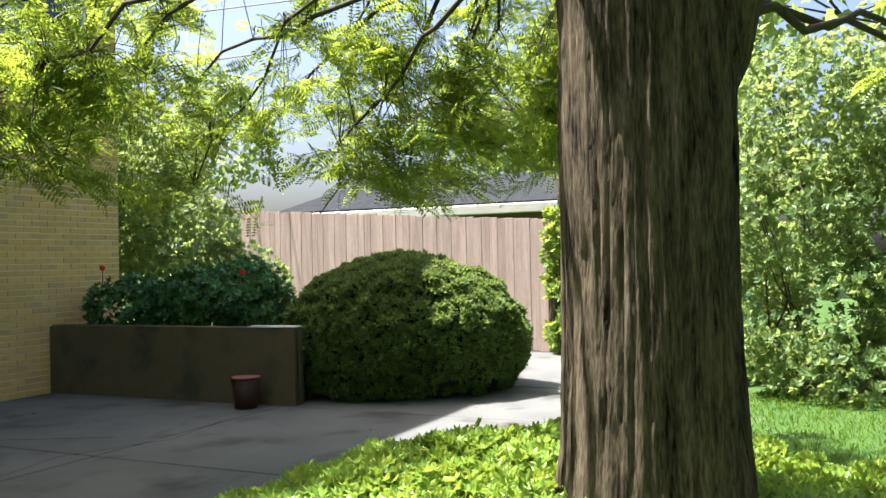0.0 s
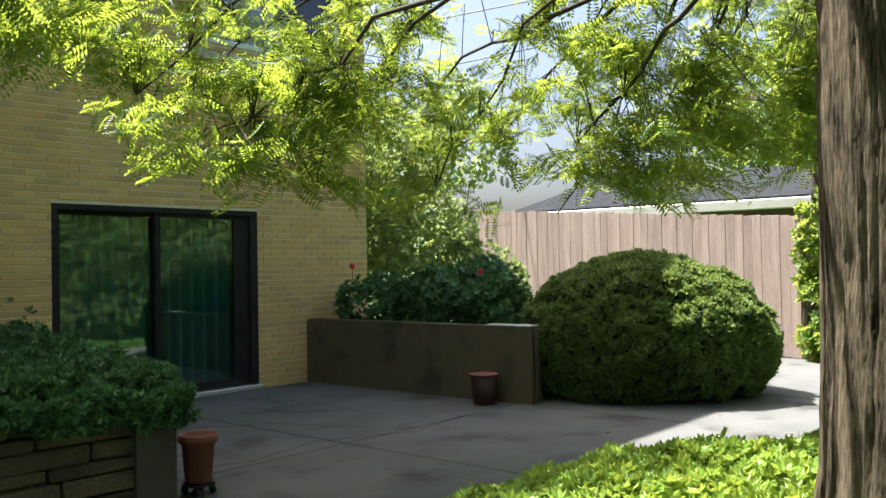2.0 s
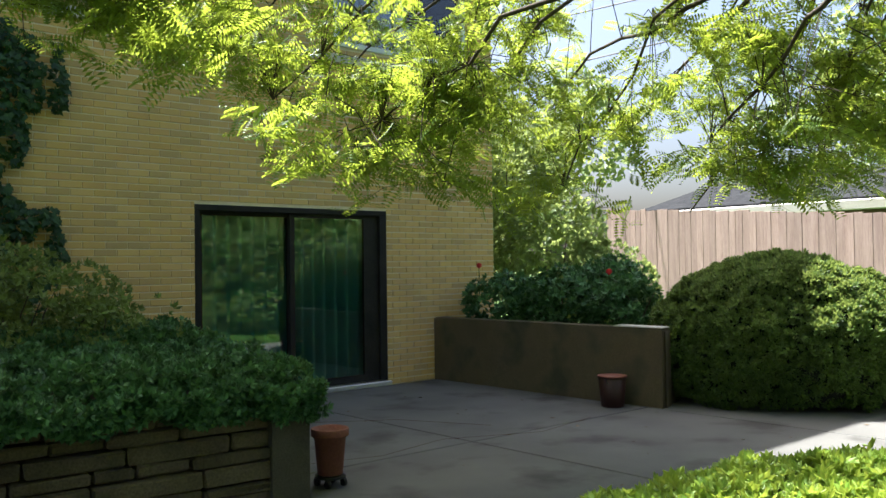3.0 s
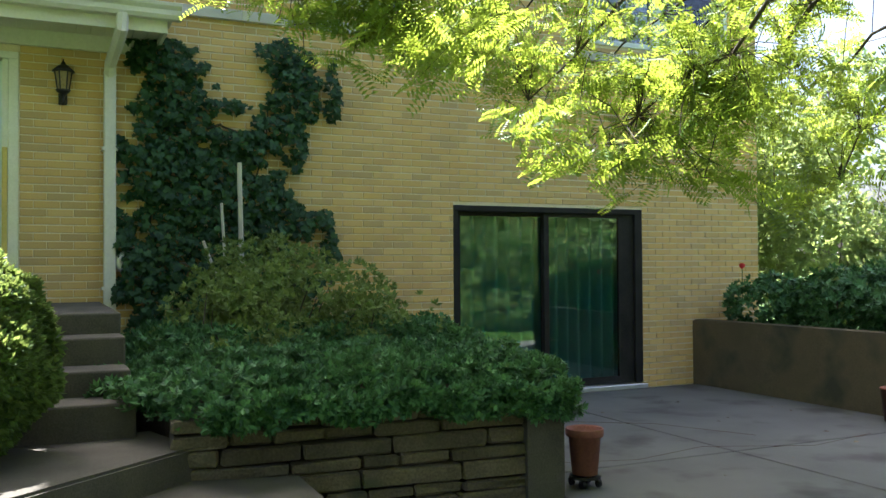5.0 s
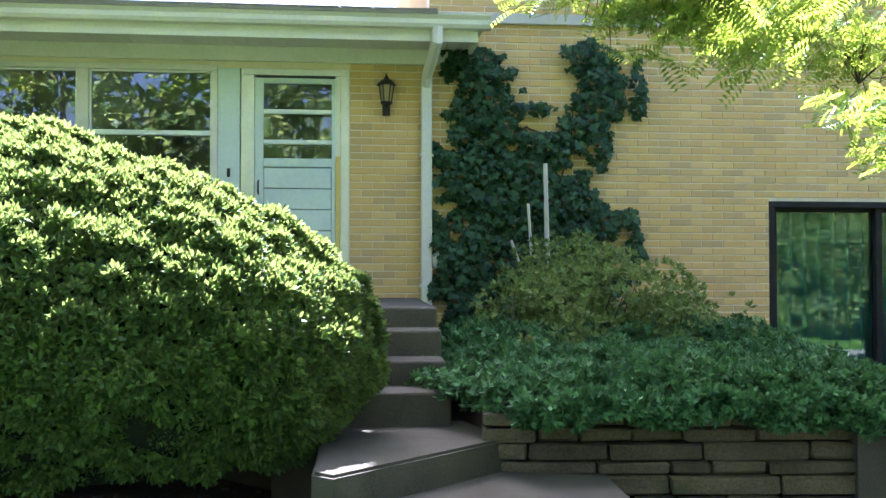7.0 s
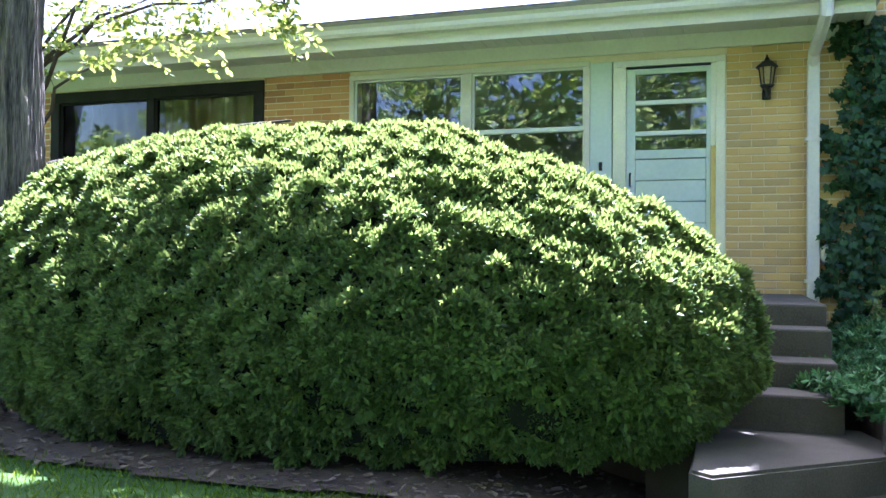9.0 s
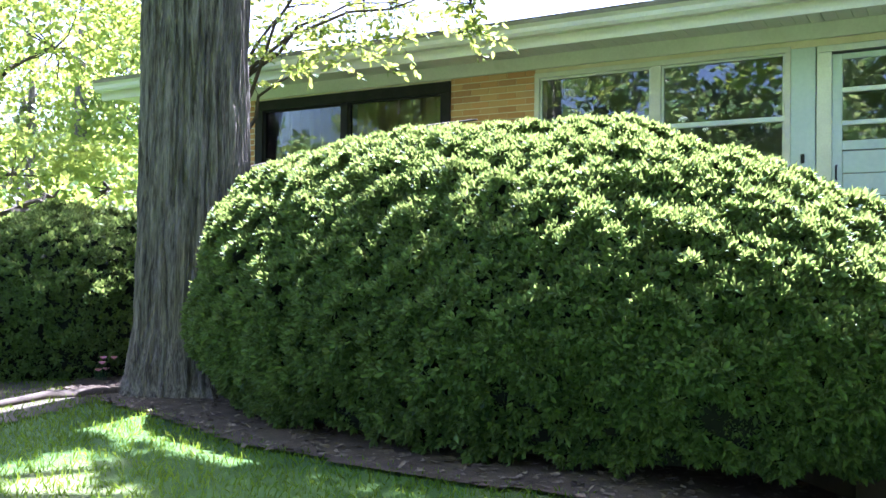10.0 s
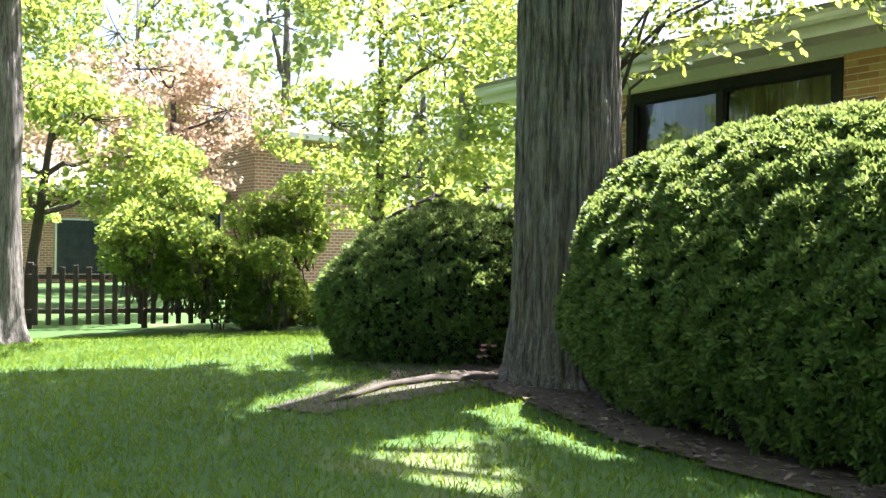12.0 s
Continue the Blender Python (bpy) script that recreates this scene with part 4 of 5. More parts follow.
spots = np.concatenate([np.array(c - T1) + unit(g.normal(0, 1, (330, 3))) * (w * g.uniform(0.2, 1, 330) ** 0.5)[:, None] * np.array([1, 1, 0.5]) for c, w in masses])
part("crown", scatter("crown", *BROAD, spots, turned(unit(g.normal(0, 1, spots.shape) * np.array([1, 1, 0.4])), np.array([0, 0, 1.0]) + g.normal(0, 0.4, spots.shape)), g.uniform(0.14, 0.24, len(spots))), LOCUST, locust)["kind"] = "stuff"


def tree(name, at, label, trunk_rows, blobs, leaves, leaf_size, material, seed, shape=OVAL, bark=TWIG, lean=(0, 0), clump=0.5, shell=0.35, limb_r=0.06, upright=0.2, category="tree"):
    """A tree or tall shrub: a tapered trunk, limbs to each leaf mass, leaves in uneven clumps."""
    t = thing(name, label, category, at)
    g = np.random.default_rng(seed)
    rr = random.Random(seed)
    top = trunk_rows[-1][0]
    part("trunk", tube([(lean[0] * z, lean[1] * z, z) for z, _ in trunk_rows], [q for _, q in trunk_rows], 12), bark, t, smooth=True)
    vol = np.array([b[3] * b[4] * b[5] for b in blobs]) ** (2 / 3)
    locs = []
    wood = bmesh.new()
    for (x, y, z, rx, ry, rz), v in zip(blobs, vol / vol.sum()):
        z0 = min(top, max(trunk_rows[0][0] + 0.4, z - rz * 0.8))
        tube(arc((lean[0] * z0, lean[1] * z0, z0), (x, y, z), 0.1, 6, 0.12, rr), [limb_r * (1 - 0.16 * i) for i in range(6)], 5, wood)
        n = int(leaves * v)
        d = unit(g.normal(0, 1, (n, 3)))
        rad = (shell + (1 - shell) * g.uniform(0, 1, n)) ** (1 / 2)
        p = d * rad[:, None] * np.array([rx, ry, rz]) + np.array([x, y, z])
        for _ in range(int(4 + n / 300)):
            q = d[rr.randrange(n)] * np.array([rx, ry, rz]) * 0.8
            tube(arc((x, y, z), (x + q[0], y + q[1], z + q[2]), 0.05, 4, 0.06, rr), [limb_r * 0.3, limb_r * 0.2, limb_r * 0.14, limb_r * 0.06], 4, wood)
        k = sample_noise(p, clump, seed) + 0.6 * sample_noise(p, clump * 2.6, seed + 5)
        locs.append(p[k > -0.05])
    part("branch_work", wood, bark, t)["kind"] = "stuff"
    locs = np.concatenate(locs)
    n = len(locs)
    ahead = unit(g.normal(0, 1, (n, 3)) + np.array([0, 0, -0.3]))
    part("crown", scatter("crown", *shape, locs, turned(ahead, g.normal(0, 0.6, (n, 3)) + np.array([0, 0, upright + 0.5])), leaf_size * g.uniform(0.7, 1.3, n)), material, t)
    return t


# big tree by the clipped yew: trunk in view, crown above that dapples the lawn
T2 = (-5.27, 4.98, 0.28)
# unseen leaf masses placed to shade the lawn and leave the yew lit
SHADE = [(0.5, 0.3, 7.6, 2.4, 1.3, 0.9), (1.6, -0.4, 7.2, 1.8, 1.4, 0.9), (-2.0, 3.2, 7.6, 1.5, 1.2, 0.8), (-1.5, 0.2, 7.8, 1.9, 1.4, 0.9), (2.6, 0.1, 7.6, 1.7, 1.4, 0.9), *[(-2.2 + 0.8 * k, y, 7.25, 0.8, 0.5, 0.4) for k in range(9) for y in (0.7, 1.35)], (-1.8, -0.4, 7.4, 1.7, 1.7, 1.2), (0.6, -0.6, 8.0, 2.0, 1.8, 1.3), (-0.8, -1.8, 8.4, 2.6, 1.8, 1.4), (2.2, -1.4, 8.2, 2.0, 1.8, 1.2), (-1.0, -0.4, 9.8, 2.6, 1.8, 1.2)]
big = tree("shade_tree", T2, "tall grey-barked shade tree rooted beside the clipped bush", [(3.0, 0.36), (5.0, 0.33), (7.0, 0.24), (9, 0.1)],
           SHADE,
           52000, 0.15, FAR, 31, LOBED, BARK2, clump=0.7, limb_r=0.14)
part("root_trunk", trunk_mesh([(-0.1, 0.6), (0.12, 0.5), (0.5, 0.445), (1.4, 0.42), (2.4, 0.405), (3.3, 0.4), (4.2, 0.38)], (0.0, 0.0), 0.05, 0.008, 240, 0.04, seed=8.1, flare=0.14, fine=9.0, sharp=6.5), BARK2, big, smooth=True)

# old tree on the far lawn
T3 = (-12.9, 2.05, -0.02)
old = tree("lawn_tree", T3, "smooth grey trunk of an old tree on the lawn", [(5.4, 0.19), (6.4, 0.15), (7.5, 0.08)],
           [(0.5, 1.5, 7.0, 2.4, 2.2, 1.2), (1.5, -1.0, 6.6, 2.0, 2.0, 1.0), (-1.5, 0.0, 7.6, 2.2, 2.2, 1.2)], 5000, 0.17, FAR, 33, LOBED, BARK2, limb_r=0.1)
part("root_trunk", trunk_mesh([(-0.1, 0.46), (0.15, 0.33), (0.5, 0.28), (1.5, 0.265), (3.4, 0.25), (5.6, 0.2)], (0.0, 0.0), 0.02, 0.004, 64, 0.08, seed=1.7, flare=0.14), BARK2, old, smooth=True)


def low_plants(name, outline, height, count, size, shape, material, label, seed, layers=0.25, base=None, category="ground cover", upright=0.9):
    """A bed of leafy plants: whorls spread over an outline, their tops at height(x, y)."""
    g = np.random.default_rng(seed)
    xs, ys = [p[0] for p in outline], [p[1] for p in outline]
    x, y = g.uniform(min(xs), max(xs), count * 3), g.uniform(min(ys), max(ys), count * 3)
    ok = inside(x, y, outline)
    x, y = x[ok][:count], y[ok][:count]
    n = len(x)
    z = height(x, y) - layers * g.uniform(0, 1, n) ** 1.6
    p = np.stack([x, y, z], -1)
    z += 0.1 * sample_noise(p, 2.6, seed) + 0.05 * sample_noise(p, 8.0, seed + 3)
    p[:, 2] = z
    ahead = unit(g.normal(0, 0.5, (n, 3)) + np.array([0, 0, upright]))
    mesh = scatter(name, *shape, p, turned(ahead, g.normal(0, 1, (n, 3))), size * g.uniform(0.7, 1.3, n))
    return tagged(part(name, mesh, material), label, category, kind="stuff")


BED_LINE = [(2.5, 2.75), (3.1, 3.0), (4.3, 2.75), (5.1, 2.25), (5.5, 1.4), (5.2, 0.5), (4.7, -0.25), (3.6, -0.5), (2.7, 0.0), (2.2, 1.4)]
sheet("planting_bed", BED_LINE, 0.012, SOIL, "dark soil under the ground cover", "soil")
low_plants("ground_cover", BED_LINE, lambda x, y: ground_z(x, y) + 0.24, 11000, 0.054, WHORL, BED, "bright green leafy ground cover round the locust trunk", 41, 0.2)

PLANT_LINE = [(0.45, 4.95), (0.75, 4.5), (2.6, 4.38), (2.95, 4.4), (3.05, 5.2), (2.95, 8.0), (0.5, 8.0), (0.2, 6.6), (0.25, 5.4)]


def planter_top(x, y):
    return 0.8 + 0.12 * smooth(5.0, 6.4, y) - 0.16 * smooth(4.62, 4.4, y) - 0.1 * smooth(1.0, 0.55, x)


low_plants("creeper", PLANT_LINE, planter_top, 11500, 0.046, WHORL, VINCA, "dark green creeper spilling over the stone planter", 42, 0.16, upright=0.6)
low_plants("creeper", [(0.75, 4.4), (0.8, 4.52), (2.9, 4.4), (2.9, 4.3)], lambda x, y: 0.7 + 0 * x, 1700, 0.045, WHORL, VINCA, "dark green creeper trailing down the stone wall", 43, 0.16, upright=0.1)


def shrub_mass(name, blobs, count, size, shape, material, label, seed, category="shrub"):
    """A leafy shrub of several rounded masses on thin stems."""
    g = np.random.default_rng(seed)
    t = thing(name, label, category, (blobs[0][0], blobs[0][1], 0))
    base = np.array([blobs[0][0], blobs[0][1], 0])
    wood, locs, outs = bmesh.new(), [], []
    w = np.array([b[3] * b[5] for b in blobs])
    rr = random.Random(seed)
    for b, k in zip(blobs, (count * w / w.sum()).astype(int)):
        c, rad = np.array(b[:3]), np.array(b[3:])
        d = unit(g.normal(0, 1, (k, 3)))
        p = c + d * rad * (0.55 + 0.5 * g.uniform(0, 1, k) ** 0.6)[:, None]
        keep = sample_noise(p, 2.5, seed) > -0.22
        locs.append(p[keep])
        outs.append(d[keep])
        for _ in range(7):
            q = c + unit(g.normal(0, 1, 3)) * rad * 0.8
            root = c - np.array([rr.uniform(-0.2, 0.2), rr.uniform(-0.2, 0.2), rad[2] + 0.25])
            tube(arc(root - base, q - base, 0.05, 5, 0.05, rr), [0.014, 0.011, 0.009, 0.006, 0.003], 4, wood)
    part("stem", wood, TWIG, t)
    p, d = np.concatenate(locs), np.concatenate(outs)
    n = len(p)
    ahead = unit(d * 0.7 + g.normal(0, 0.5, (n, 3)) + np.array([0, 0, 0.3]))
    part("foliage", scatter("foliage", *shape, p - base, turned(ahead, g.normal(0, 1, (n, 3))), size * g.uniform(0.7, 1.3, n)), material, t)
    return t


shrub_mass("barberry_shrub", [(1.9, 6.7, 1.05, 0.75, 0.7, 0.45), (1.3, 6.4, 0.95, 0.6, 0.6, 0.35), (2.4, 6.4, 0.9, 0.5, 0.6, 0.35), (1.75, 7.3, 1.25, 0.6, 0.5, 0.4)], 3600, 0.05, FINE, BARBERRY,
           "loose olive-green shrub with small leaves in the stone planter", 44)
shrub_mass("rose_bush", [(7.55, 5.6, 0.92, 0.35, 0.5, 0.3), (7.6, 6.5, 0.98, 0.4, 0.6, 0.36), (7.5, 7.4, 0.92, 0.4, 0.55, 0.36), (7.95, 6.2, 1.15, 0.4, 0.5, 0.3)], 2600, 0.07, WHORL, VINCA,
           "dark leafy rose bush in the concrete planter", 45)
shrub_mass("corner_shrub", [(9.6, 8.6, 1.5, 0.9, 0.9, 1.0), (9.2, 9.4, 2.4, 1.0, 0.9, 0.9), (10.4, 8.2, 0.9, 0.8, 0.8, 0.8), (9.9, 9.6, 3.2, 1.0, 1.0, 0.8)], 8500, 0.07, WHORL, FAR,
           "tall sunlit shrub behind the house corner", 46)
for at in ((7.4, 5.75, 1.28), (6.98 + 0.3, 7.6, 1.36)):
    rose = thing("rose", "single red rose on a thin stem", "flower", at)
    bm = bmesh.new()
    for k in range(3):
        lathe([(0.006, -0.02), (0.03 - 0.007 * k, 0.0 + 0.008 * k), (0.034 - 0.009 * k, 0.03 + 0.006 * k)], 9, bm, caps=False)
    part("bloom", bm, PETAL, rose, smooth=True)
    part("stem", tube([(0, 0, -0.01), (0.02, 0.02, -0.2), (0.05, 0.05, -0.45)], 0.005, 5), IVY, rose)

# ivy on the house wall
ivy = thing("wall_ivy", "dark green ivy climbing the buff brick wall", "ivy", (1.2, WALL_Y, 0.6))
PATCHES = ((0.98, 3.22, 0.28, 0.28), (1.12, 2.8, 0.36, 0.45), (1.02, 2.3, 0.4, 0.5), (1.4, 2.2, 0.42, 0.4), (1.5, 1.75, 0.85, 0.62), (1.2, 1.45, 0.65, 0.65), (1.95, 1.75, 0.42, 0.45), (1.65, 2.1, 0.4, 0.35), (2.05, 3.32, 0.2, 0.24),
           (2.22, 3.1, 0.22, 0.38), (2.08, 2.72, 0.2, 0.34), (2.22, 2.48, 0.09, 0.22), (2.56, 3.1, 0.07, 0.3), (2.42, 1.84, 0.17, 0.09), (2.54, 1.6, 0.08, 0.22), (1.55, 2.88, 0.24, 0.06), (1.6, 2.58, 0.3, 0.08), (1.85, 2.52, 0.16, 0.09), (1.6, 1.15, 0.9, 0.4))
g = np.random.default_rng(51)
x, z = g.uniform(0.6, 2.7, 16000), g.uniform(0.6, 3.62, 16000)
score = np.max([1 - ((x - a) / c) ** 2 - ((z - b) / d) ** 2 for a, b, c, d in PATCHES], 0) + 0.7 * sample_noise(np.stack([x, z, 0 * x], -1), 4.2, 2.0) + 1.1 * sample_noise(np.stack([x, z, 0 * x], -1), 9.0, 6.0)
ok = score > 0.05
x, z = x[ok][:6800], z[ok][:6800]
n = len(x)
thick = 0.03 + 0.22 * np.clip(score[ok][:6800], 0, 0.8) * g.uniform(0.1, 1, n)
p = np.stack([x - 1.2, -thick, z - 0.6], -1)
ahead = unit(np.stack([g.normal(0, 0.5, n), g.normal(-0.35, 0.25, n), g.normal(-0.75, 0.3, n)], -1))
part("leaves", scatter("leaves", *LOBED, p, turned(ahead, np.stack([g.normal(0, 0.3, n), g.normal(-1, 0.4, n), g.normal(0.35, 0.5, n)], -1)), g.uniform(0.035, 0.08, n)), IVY, ivy)
stem = bmesh.new()
rr = random.Random(4)
for a, b in (((0.9, 0.6), (1.0, 3.4)), ((1.3, 0.6), (1.15, 3.2)), ((1.5, 0.7), (2.1, 3.3)), ((1.6, 0.6), (2.2, 1.8)), ((1.1, 0.7), (1.9, 2.6)), ((2.1, 3.3), (2.46, 2.9)), ((1.4, 2.65), (1.95, 2.62))):
    tube([Vector((q.x - 1.2, -0.02, q.z - 0.6)) for q in arc((a[0], 0, a[1]), (b[0], 0, b[1]), 0.0, 8, 0.06, rr)], [0.014 - 0.0015 * i for i in range(8)], 5, stem)
part("stem", stem, TWIG, ivy)
for label, a, b in (("weathered upright wooden stake among the ivy", (1.64, 7.72, 1.2), (1.615, 7.72, 2.31)), ("leaning grey stick in the ivy", (1.46, 7.7, 1.2), (1.3, 7.7, 1.62)), ("short grey stake in the ivy", (1.5, 7.72, 1.3), (1.46, 7.72, 1.95))):
    tagged(part("garden_stake", tube([a, tuple((p + q) / 2 for p, q in zip(a, b)), b], [0.024, 0.022, 0.02] if b[2] > 2 else 0.013, 6), STAKE), label, "stake")

# terracotta pot on a wheeled caddy
pot = thing("flower_pot", "terracotta flower pot on a black wheeled caddy, dry soil", "flower pot", (3.13, 4.64, 0.0))
part("body", lathe([(0.075, 0.075), (0.08, 0.08), (0.1, 0.31), (0.116, 0.315), (0.12, 0.325), (0.12, 0.36), (0.115, 0.366), (0.106, 0.36), (0.1, 0.33), (0.02, 0.325)], 32), TERRA, pot, smooth=True)
part("caddy_ring", lathe([(0.07, 0.055), (0.1, 0.055), (0.1, 0.07), (0.07, 0.07)], 20), BLACK, pot)
for k in range(4):
    a = math.pi / 4 + k * math.pi / 2
    wheel = part("caster", tube([(math.cos(a) * 0.085 - 0.01, math.sin(a) * 0.085, 0.026), (math.cos(a) * 0.085 + 0.01, math.sin(a) * 0.085, 0.026)], 0.026, 12), BLACK, pot)
    part("fork", box(math.cos(a) * 0.085 - 0.014, math.cos(a) * 0.085 + 0.014, math.sin(a) * 0.085 - 0.006, math.sin(a) * 0.085 + 0.006, 0.026, 0.056), BLACK, wheel)

# small dark red barrel-like pot against the planter
red_pot = thing("barrel_pot", "dark red barrel-like pot with a brighter rim by the planter", "bucket", (6.82, 5.28, 0.0))
part("body", lathe([(0.1, 0.0), (0.11, 0.01), (0.135, 0.29), (0.128, 0.29), (0.105, 0.03), (0.02, 0.028)], 28), DARK_RED, red_pot, smooth=True)
# rim in a brighter red: a highlight streak put into its colour
part("rim", lathe([(0.127, 0.288), (0.143, 0.288), (0.144, 0.3), (0.127, 0.302)], 28), TERRA, red_pot, "brighter red rim standing in for a highlight", smooth=True)
part("handle", tube([(0.14 * math.cos(t), -0.03 - 0.03 * math.sin(t), 0.28 - 0.1 * math.sin(t)) for t in np.linspace(0, math.pi, 10)], 0.005, 6), BLACK, red_pot)

# ---- cedar fence and what lies behind ----
fence = thing("board_fence", "weathered pinkish cedar board fence in sun", "fence", (12.3, 4.0, 0))
fence.rotation_euler = (0, 0, radians(-15))
rr = random.Random(9)
for k in range(48):
    y = 4.02 + k * 0.152
    top = 1.96 + 0.07 * (y - 4) + rr.uniform(-0.01, 0.01)
    part("board", box(-0.02 + (k % 2) * 0.004, (k % 2) * 0.004, y - 4.0, y - 3.8495, rr.uniform(0.0, 0.03), top, 0.0025), CEDAR, fence).rotation_euler = (radians(rr.uniform(-0.15, 0.15)), 0, 0)
for y in (3.96, 6.4, 8.8, 11.2):
    part("post", box(0.03, 0.13, y - 4, y - 3.9, -0.1, 2.0 + 0.045 * (y - 4), 0.006), CEDAR, fence)
for z in (0.4, 1.6):
    part("rail", box(0.015, 0.06, 0.0, 7.3, z, z + 0.09, 0.004), CEDAR, fence)


def brick_house(name, x0, x1, y0, y1, h, ridge, material, roof_material, label, face_windows, trim=PAINT):
    """A far house: walls, gable roof along y, trim and windows (face, along, width, low, high)."""
    t = thing(name, label, "house", ((x0 + x1) / 2, (y0 + y1) / 2, 0))
    cx, cy = (x0 + x1) / 2, (y0 + y1) / 2
    hx, hy = (x1 - x0) / 2, (y1 - y0) / 2
    part("wall", box(-hx, hx, -hy, hy, -0.3, h), material, t)
    bm = bmesh.new()
    e = 0.45
    for s in (-1, 1):
        v = [bm.verts.new(q) for q in ((s * (hx + e), -hy - e, h), (s * (hx + e), hy + e, h), (0, hy + e, h + ridge), (0, -hy - e, h + ridge), (s * (hx + e), -hy - e, h + 0.15), (s * (hx + e), hy + e, h + 0.15), (0, hy + e, h + ridge + 0.15), (0, -hy - e, h + ridge + 0.15))]
        for f in ((0, 1, 2, 3), (4, 5, 6, 7), (0, 1, 5, 4), (0, 3, 7, 4), (1, 2, 6, 5)):
            bm.faces.new([v[i] for i in f])
    part("roof", bm, roof_material, t)
    for s in (-1, 1):
        part("gable", prism_up([(s * hy - 0.02, -hx), (s * hy - 0.02, hx)], h, ridge), material, t)
        part("gutter", box(s * (hx + e) - 0.06, s * (hx + e) + 0.06, -hy - e, hy + e, h - 0.12, h + 0.1, 0.02), trim, t)
    for face, along, width, lo, hi in face_windows:
        s = -1 if face == "-x" else 1
        if face in ("-x", "+x"):
            w = part("window", box(s * hx - 0.04, s * hx + 0.04, along - cy - width / 2, along - cy + width / 2, lo, hi, 0.01), WHITE, t)
            part("pane", box(s * hx - 0.05, s * hx + 0.05, along - cy - width / 2 + 0.07, along - cy + width / 2 - 0.07, lo + 0.07, hi - 0.07), GLASS_FAR, w)
        else:
            s = -1 if face == "-y" else 1
            w = part("window", box(along - cx - width / 2, along - cx + width / 2, s * hy - 0.04, s * hy + 0.04, lo, hi, 0.01), WHITE, t)
            part("pane", box(along - cx - width / 2 + 0.07, along - cx + width / 2 - 0.07, s * hy - 0.05, s * hy + 0.05, lo + 0.07, hi - 0.07), GLASS_FAR, w)
    return t


def prism_up(line, h, ridge):
    (y, a), (_, b) = line
    bm = bmesh.new()
    v = [bm.verts.new(q) for q in ((a, y, h), (b, y, h), (0, y, h + ridge), (a, y + 0.04, h), (b, y + 0.04, h), (0, y + 0.04, h + ridge))]
    for f in ((0, 1, 2), (5, 4, 3), (0, 3, 4, 1), (1, 4, 5, 2), (2, 5, 3, 0)):
        bm.faces.new([v[i] for i in f])
    return bm


GLASS_FAR = mat("dark_far_glass", (0.03, 0.04, 0.05), (0.06, 0.07, 0.08), 0.1, 3, 30, 0.0)
FARBRICK = mat("far_red_brick", (0.34, 0.15, 0.095), (0.48, 0.24, 0.15), 0.9, 3, 30, 0.3)


def course_pattern(m):
    """Mortar courses over a distant brick wall, the same on every side."""
    n, l = m.node_tree.nodes, m.node_tree.links
    base = n["Principled BSDF"].inputs["Base Color"]
    tint = base.links[0].from_socket
    co, sep, add, com, tex = [n.new("ShaderNode" + k) for k in ("TexCoord", "SeparateXYZ", "Math", "CombineXYZ", "TexBrick")]
    l.new(co.outputs["Object"], sep.inputs[0])
    l.new(sep.outputs["X"], add.inputs[0])
    l.new(sep.outputs["Y"], add.inputs[1])
    l.new(add.outputs[0], com.inputs[0])
    l.new(sep.outputs["Z"], com.inputs[1])
    l.new(com.outputs[0], tex.inputs["Vector"])
    l.new(tint, tex.inputs["Color1"])
    tex.inputs["Color2"].default_value, tex.inputs["Mortar"].default_value = (0.3, 0.13, 0.08, 1), (0.55, 0.47, 0.4, 1)
    for key, value in (("Scale", 1.0), ("Brick Width", 0.21), ("Row Height", 0.09), ("Mortar Size", 0.012)):
        tex.inputs[key].default_value = value
    l.new(tex.outputs["Color"], base)


course_pattern(FARBRICK)
SIDING = mat("brown_siding", (0.14, 0.09, 0.06), (0.2, 0.14, 0.1), 0.8, 3, 30, 0.2, stretch=(0.5, 0.5, 9))
brick_house("neighbour_house", 19.0, 27.0, 3.6, 13.0, 2.55, 1.1, SIDING, SHINGLE_GREY, "low brown house with grey shingle roof behind the fence", (("-x", 6.0, 1.4, 1.0, 2.2), ("-x", 9.0, 1.6, 1.0, 2.2)))
brick_house("brick_house", -31.0, -23.0, 10.0, 13.6, 4.5, 1.0, FARBRICK, SHINGLE, "red brick neighbouring house with white cornice", (("-y", -26.0, 1.3, 1.2, 2.8),))
brick_house("brick_house", -44.0, -34.0, 2.0, 13.0, 3.4, 2.0, FARBRICK, SHINGLE, "pale sunlit brick house far across the lawn", (("+x", 8.2, 2.2, 0.2, 2.3), ("+x", 5.0, 1.2, 1.2, 2.4)))
brick_house("brick_house", -8.0, 6.0, -34.0, -25.0, 3.2, 2.6, FARBRICK, SHINGLE, "red brick house across the street, seen in the window panes", (("+y", -3.0, 1.8, 0.9, 2.3), ("+y", 2.0, 1.4, 0.9, 2.3)))

pole = thing("utility_pole", "grey wooden utility pole with a pale transformer", "utility pole", (17.25, 5.25, 0))
part("shaft", lathe([(0.16, -0.2), (0.15, 4.0), (0.12, 9.5)], 14), POLE, pole, smooth=True)
part("cross_arm", box(-0.06, 0.06, -1.2, 1.2, 8.4, 8.52, 0.01), POLE, pole)
part("transformer", lathe([(0.18, 4.6), (0.2, 4.64), (0.2, 5.2), (0.16, 5.28), (0.03, 5.3)], 18, at=(-0.32, 0.05, 0)), WHITE, pole, smooth=True)
